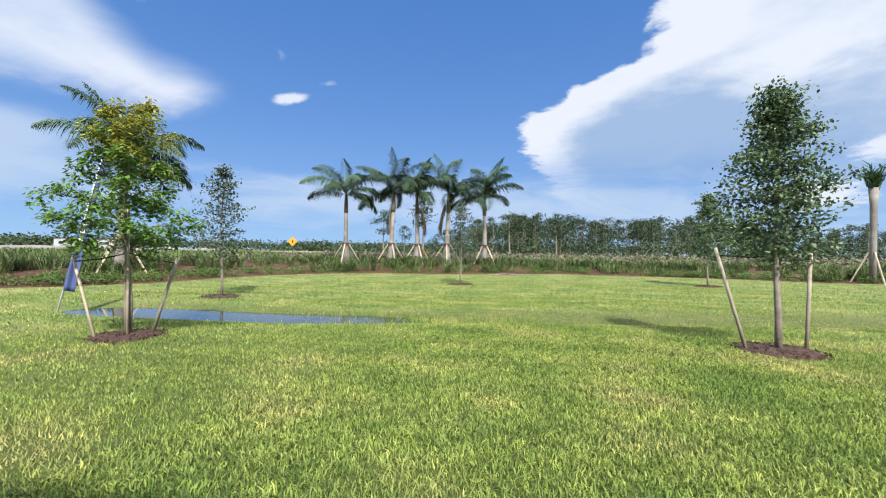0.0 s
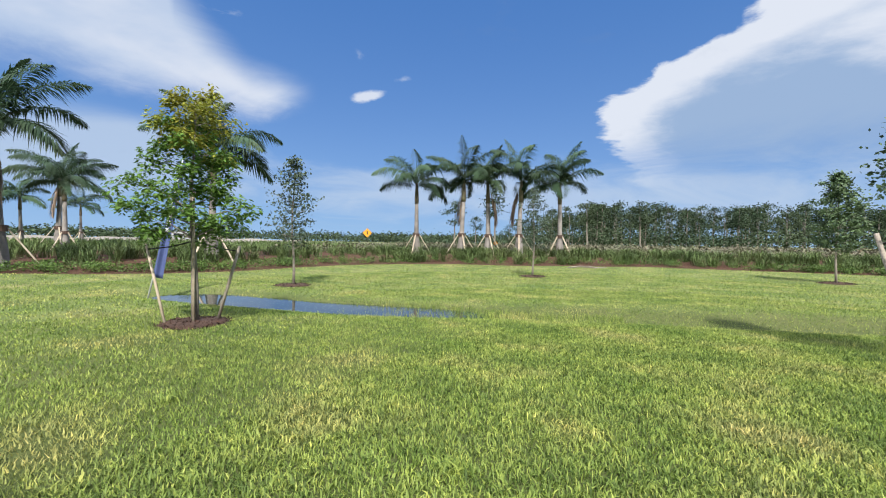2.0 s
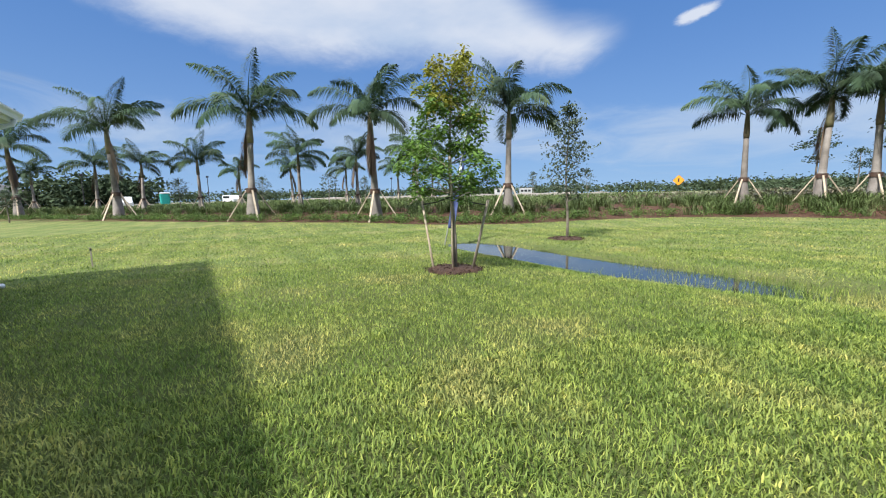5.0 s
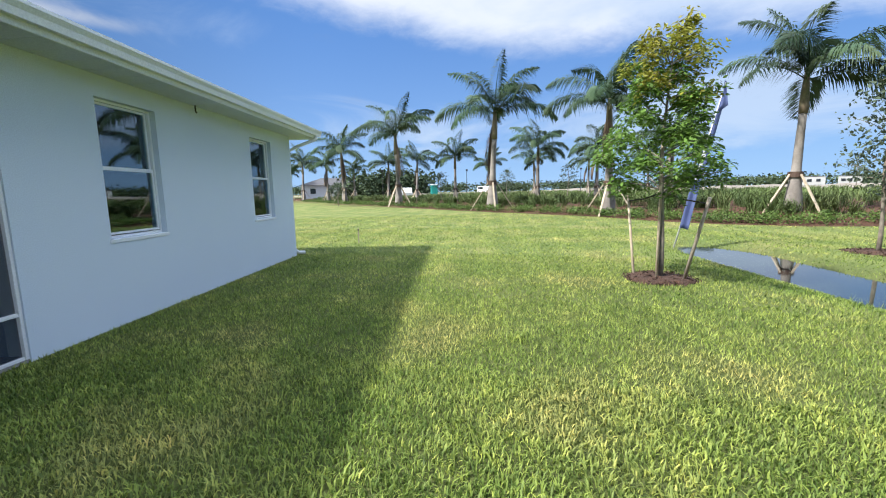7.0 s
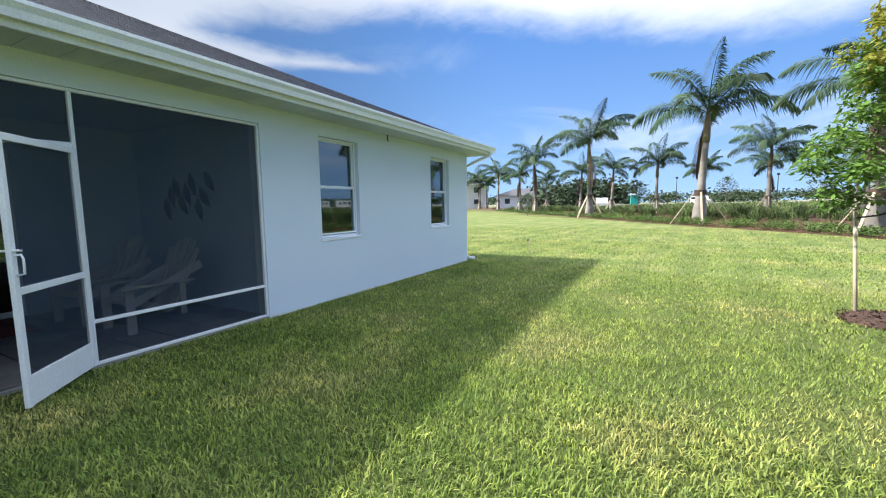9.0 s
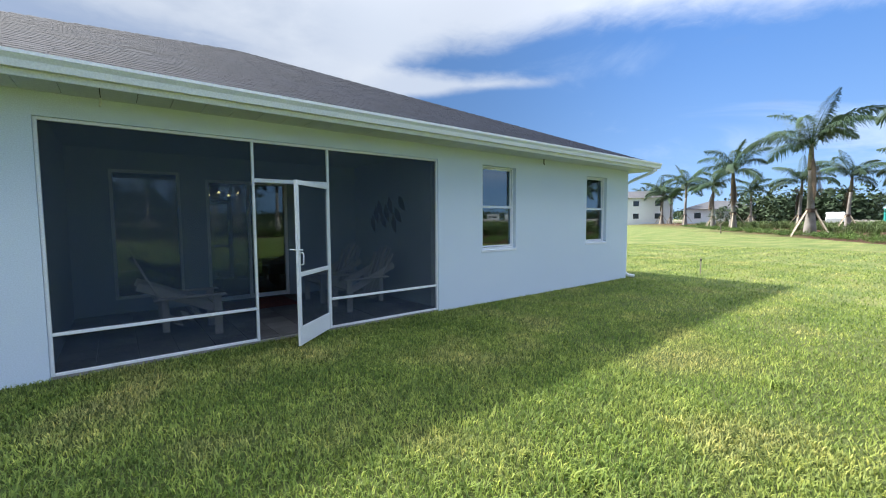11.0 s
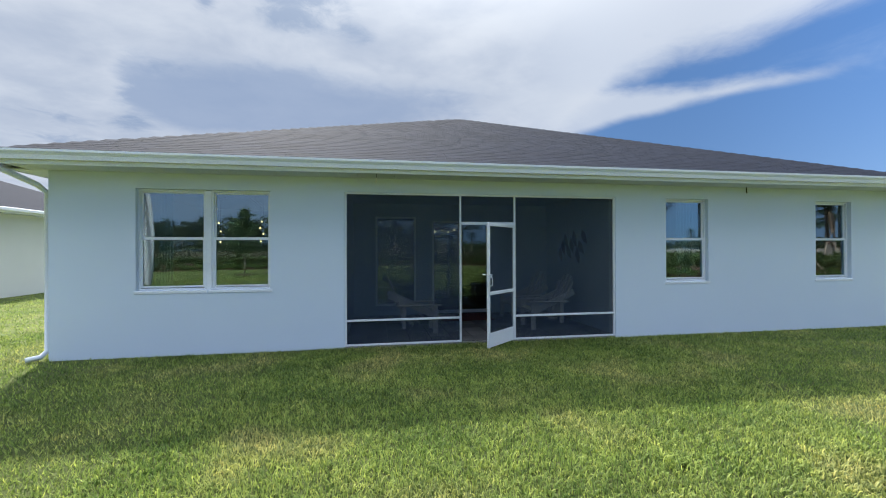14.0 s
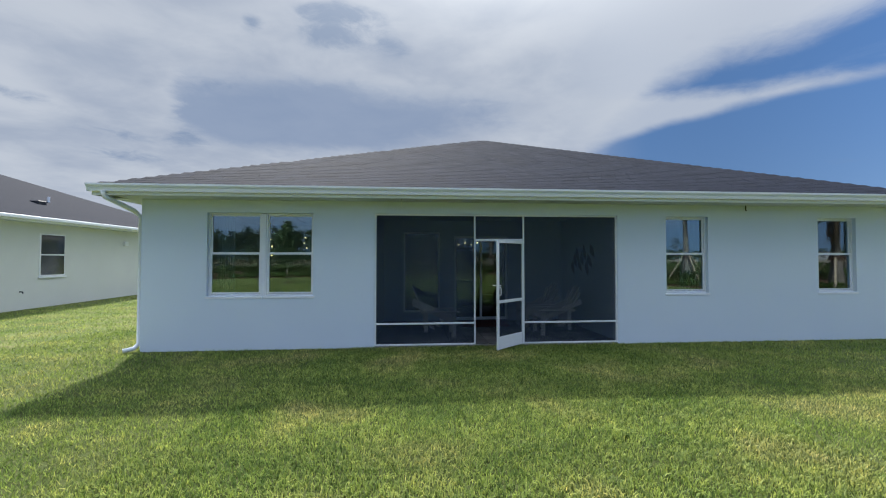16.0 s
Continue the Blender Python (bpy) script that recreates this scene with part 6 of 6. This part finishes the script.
def parked_van(loc, rz, label, long=4.8, high=1.75):
    v_ = thing("parked_van", loc, label, "van", "vehicles across the field", rz)
    bm = bmesh.new()
    prof = [(-long / 2, 0.35), (long / 2, 0.35), (long / 2, 0.95), (long / 2 - 0.9, 1.05), (long / 2 - 1.5, high), (-long / 2 + 0.1, high), (-long / 2, high - 0.2)]
    a = [bm.verts.new((p, -0.9, q)) for p, q in prof]
    b = [bm.verts.new((p, 0.9, q)) for p, q in prof]
    bm.faces.new(a)
    bm.faces.new(b[::-1])
    for i in range(len(prof)):
        bm.faces.new((a[i], b[i], b[(i + 1) % len(prof)], a[(i + 1) % len(prof)]))
    bmesh.ops.recalc_face_normals(bm, faces=bm.faces)
    bmesh.ops.bevel(bm, geom=bm.edges[:], offset=0.06, segments=2, affect="EDGES")
    part("body", bm, CARPAINT, v_)
    for s in (-1, 1):
        part("side_window", box((-long / 2 + 0.4, s * 0.905 - 0.01, 1.1), (long / 2 - 1.6, s * 0.905 + 0.01, high - 0.2)), DARKGLASS, v_)
        for wx in (-long / 2 + 0.9, long / 2 - 0.9):
            w = part("wheel", tube([(wx, s * 0.72, 0.34), (wx, s * 0.93, 0.34)], 0.34, 14), RUBBER, v_)
            part("rim", tube([(wx, s * 0.90, 0.34), (wx, s * 0.945, 0.34)], 0.2, 12), METAL, w)


for az, d, rz, lab in ((96.8, 74, 10, "white van parked across the field"), (86.0, 95, 20, "white van by the far road")):
    parked_van(ground_at(az, d), rz, lab)
# site trailers and low wall
for az, d, w in ((50.5, 165, 7), (47.5, 170, 5)):
    x, y, z = ground_at(az, d)
    tl = thing("site_trailer", (x, y, z), "pale grey site trailer on the sandy field", "trailer", rz=az)
    part("body", box((-w / 2, -1.2, 0.5), (w / 2, 1.2, 3.0), 0.05), GREYWALL, tl)
    part("roof", box((-w / 2 - 0.1, -1.3, 3.0), (w / 2 + 0.1, 1.3, 3.15), 0.03), GREYROOF, tl)
    for k in range(3):
        part("window", box(((k - 1) * w * 0.28 - 0.5, -1.26, 1.5), ((k - 1) * w * 0.28 + 0.5, -1.19, 2.3), 0.01), DARKGLASS, tl)
    for s in (-1, 1):
        part("axle_block", box((s * w * 0.3 - 0.3, -1.0, 0), (s * w * 0.3 + 0.3, 1.0, 0.5), 0.02), RUBBER, tl)


def sand_bank(az0, az1, d, h, label):
    """A long graded bank of pale sand with an uneven crest."""
    n = 60
    r = rng(int(d))
    V, F = [], []
    for i in range(n):
        a = radians(az0 + (az1 - az0) * i / (n - 1))
        hh = h * (0.75 + 0.25 * math.sin(i * 0.7) * math.sin(i * 0.23)) * min(1, i / 4, (n - 1 - i) / 4) + 0.02
        for q, zz in ((-7, -0.3), (-2, hh * 0.8), (0, hh), (3, hh * 0.9), (9, -0.3)):
            dd = d + q + r.normal(0, 0.4)
            V.append((-math.sin(a) * dd, math.cos(a) * dd, 0.85 + zz))
    for i in range(n - 1):
        for k in range(4):
            F.append((5 * i + k, 5 * i + k + 1, 5 * i + k + 6, 5 * i + k + 5))
    ob = solid("sand_bank", quick("sand_bank", V, F, SAND), None, label, "sand bank", kind="stuff", smooth=True)
    return ob


sand_bank(34, 78, 110, 1.0, "long graded bank of pale sand beyond the palms")
sand_bank(68, 98, 95, 0.5, "low pale sand bank across the field")

# road signs: diamond warning signs
for x, y, s, zc, lab in ((-22.9, 44.5, 0.55, 1.75, "orange-yellow diamond road sign on a post"), (-6.4, 38.5, 0.22, 0.9, "small orange diamond sign between palms")):
    z = float(ground_z(x, y))
    sg = thing("road_sign", (x, y, z), lab, "sign", rz=28 if x < -10 else 8)
    part("post", tube([(0, 0.03, -0.1), (0, 0.03, zc + s * 0.5)], 0.03, 6), METAL, sg)
    part("plate", box((-s * 0.7, -0.012, -s * 0.7), (s * 0.7, 0.012, s * 0.7), 0.03, pose(0, 0, zc, 0, 45, 0)), SIGN, sg)
    part("symbol", box((-s * 0.13, -0.02, -s * 0.35), (s * 0.13, -0.013, s * 0.35), 0, pose(0, 0, zc)), RUBBER, sg)
# lamp posts along the far road
for az, d in ((79, 92), (73.5, 98), (88.5, 90), (100, 82), (66, 104)):
    x, y, z = ground_at(az, d)
    lp = thing("street_lamp", (x, y, z), "dark slender street lamp by the far road", "street lamp", "lamps along the far road")
    part("pole", tube([(0, 0, -0.1), (0, 0, 5.0)], [0.09, 0.05], 8), METAL, lp)
    part("head", box((-0.22, -0.22, 5.0), (0.22, 0.22, 5.35), 0.05), METAL, lp)
# small bare saplings out in the field
for i, (az, d, h) in enumerate(((92, 46, 3.1), (83, 48, 3.4), (75, 44, 3.6), (70, 58, 3.6), (47, 60, 3.8), (106, 50, 2.8), (40, 64, 4.2))):
    x, y, z = ground_at(az, d)
    young_tree("field_sapling_tree", (x, y, z), h, 1.3, 1.1, 70 + i, LEAF_GREY, "thin sapling with feathery sparse leaves in the field", leaf=0.10, per=5, tiers=6, limbs=5, taper=0.9, spread=0.16, trunk=0.05, upturn=0.5)


# ---- feather flags ----
def feather_flag(base, top, mat, label, wrap, rz, bars):
    """A feather flag: bent pole, sleeve of cloth gathered along it, pointed tip."""
    ob = thing("feather_flag", base, label, "flag")
    d = Vector(top) - Vector(base)
    part("pole", tube([d * -0.03, d * 0.5, d * 0.97], [0.022, 0.018, 0.010], 8), WHITEPOLE, ob, smooth=True)
    side = Vector((math.cos(radians(rz)), math.sin(radians(rz)), 0))
    other = side.cross(d.normalized())
    n, k = 34, 9
    V = []
    for i in range(n):
        q = i / (n - 1)
        c = d * (0.13 + 0.85 * q)
        w = wrap * (1.15 - 0.75 * q if wrap < 0.3 else math.sin(math.pi * min(1, 0.25 + q * 0.72)) ** 0.6)
        if wrap < 0.3 and q > 0.84:
            w = wrap * 1.1 * max(0.02, (1 - q) / 0.16)
        for j in range(k):
            u = j / (k - 1)
            V.append(c + side * (w * u - 0.02) + other * (0.05 * math.sin(u * 7 + q * 5) * (1.2 - 0.5 * u)) + Vector((0, 0, -0.22 * u * w)))
    i, j = np.meshgrid(np.arange(n - 1), np.arange(k - 1), indexing="ij")
    f = (i * k + j).ravel()
    cloth = part("cloth", quick("cloth", [tuple(p) for p in V], np.stack([f, f + 1, f + k + 1, f + k], -1), mat), None, ob, smooth=True)
    md = cloth.modifiers.new("thick", "SOLIDIFY")
    md.thickness = 0.005
    for b in range(bars):
        c = d * (0.42 + 0.045 * b) + side * (wrap * 0.30) + other * 0.075
        part("lettering_bar", box((-0.045, -0.003, -0.05), (0.045, 0.003, 0.05), 0, Matrix.Translation(c) @ pose(0, 0, 0, 0, 0, rz)), BLUECLOTH if mat is PALECLOTH else PALECLOTH, ob)
    return ob


feather_flag((-10.33, 8.52, float(ground_z(-10.33, 8.52))), (-10.1, 9.5, 4.25), BLUECLOTH, "limp blue feather flag leaning on a white pole", 0.21, 35, 4)
feather_flag((9.35, 6.0, float(ground_z(9.35, 6.0))), (9.45, 6.2, 4.2), PALECLOTH, "white feather flag with blue lettering on the lawn", 0.34, 150, 7)

# ---- small lawn things ----
sv = thing("survey_stake", (-11.3, -0.40, 0), "short dark wooden survey stake in the lawn", "stake")
part("peg", box((-0.022, -0.012, -0.1), (0.022, 0.012, 0.46), 0.003), STAKE, sv)
part("ribbon", box((-0.026, -0.016, 0.38), (0.026, 0.016, 0.43), 0.002), RUBBER, sv)
x, y = 1.2, 25.4
db = thing("fallen_branch", (x, y, float(ground_z(x, y)) + 0.03), "bare fallen branch lying on the lawn", "branch")
part("stick", tube([(-1.0, 0, 0.02), (-0.3, 0.1, 0.10), (0.5, 0.0, 0.05), (1.1, 0.15, 0.08)], [0.035, 0.05, 0.04, 0.02], 6), BARK, db)
part("twig", tube([(-0.2, 0.1, 0.09), (0.2, -0.3, 0.14), (0.5, -0.5, 0.12)], [0.025, 0.015, 0.006], 5), BARK, db)

# ---- roof shingles: the nearest as pieces, the rest joined ----
SL = math.hypot(AY - EY, AZ - RZ)
eu = Vector((0, (AY - EY) / SL, (AZ - RZ) / SL))
en = Vector((1, 0, 0)).cross(eu)
if en.z < 0:
    en = -en
TW, TH = 0.31, 0.145
bm = bmesh.new()
c = [(0, -0.004, 0.0022), (TW - 0.006, -0.004, 0.0022), (TW - 0.006, TH + 0.03, 0.001), (0, TH + 0.03, 0.001)]
top = [bm.verts.new((p[0], p[1], p[2] + (0.0026 if i < 2 else 0.0008))) for i, p in enumerate(c)]
bot = [bm.verts.new(p) for p in c]
bm.faces.new(top)
for i in range(4):
    bm.faces.new((bot[i], bot[(i + 1) % 4], top[(i + 1) % 4], top[i]))
tab = bpy.data.meshes.new("shingle")
bm.to_mesh(tab)
bm.free()
tab.materials.append(SHINGLE)
tv = np.array([v.co for v in tab.vertices])
rs = random.Random(17)
rest, near = [], 0
frame_m = Matrix(((1, eu.x, en.x, 0), (0, eu.y, en.y, 0), (0, eu.z, en.z, 0), (0, 0, 0, 1)))
fq = np.array([[v for v in p.vertices] for p in tab.polygons])
for j in range(int(SL / TH)):
    q = j * TH / SL
    xa, xb = EX0 + (AX - EX0) * q, EX1 + (AX - EX1) * q
    x = xa - rs.uniform(0, TW * 0.6)
    while x < xb - 0.12:
        x0, x1 = max(x, xa), min(x + TW, xb)
        o = Vector((x0, EY, RZ)) + eu * (j * TH + rs.choice((0, 0, 0.003, -0.002))) + en * 0.006
        sc = (x1 - x0) / TW
        m = Matrix.Translation(o) @ frame_m @ Matrix.Diagonal((sc, 1, rs.uniform(0.85, 1.15), 1))
        if near < 300 and j < 9 and -4.2 < x0 < 6.2:
            ob = house_part("shingle", tab, SHINGLE)
            ob.matrix_basis = m
            near += 1
        else:
            M = np.array(m)
            rest.append((tv @ M[:3, :3].T + M[:3, 3], fq))
        x += TW
V, F = joined(rest)
courses = quick("shingles", V, F, SHINGLES)
courses.shade_flat()
tagged(house_part("shingles", courses, None, "dark granulated shingle courses"), kind="stuff")
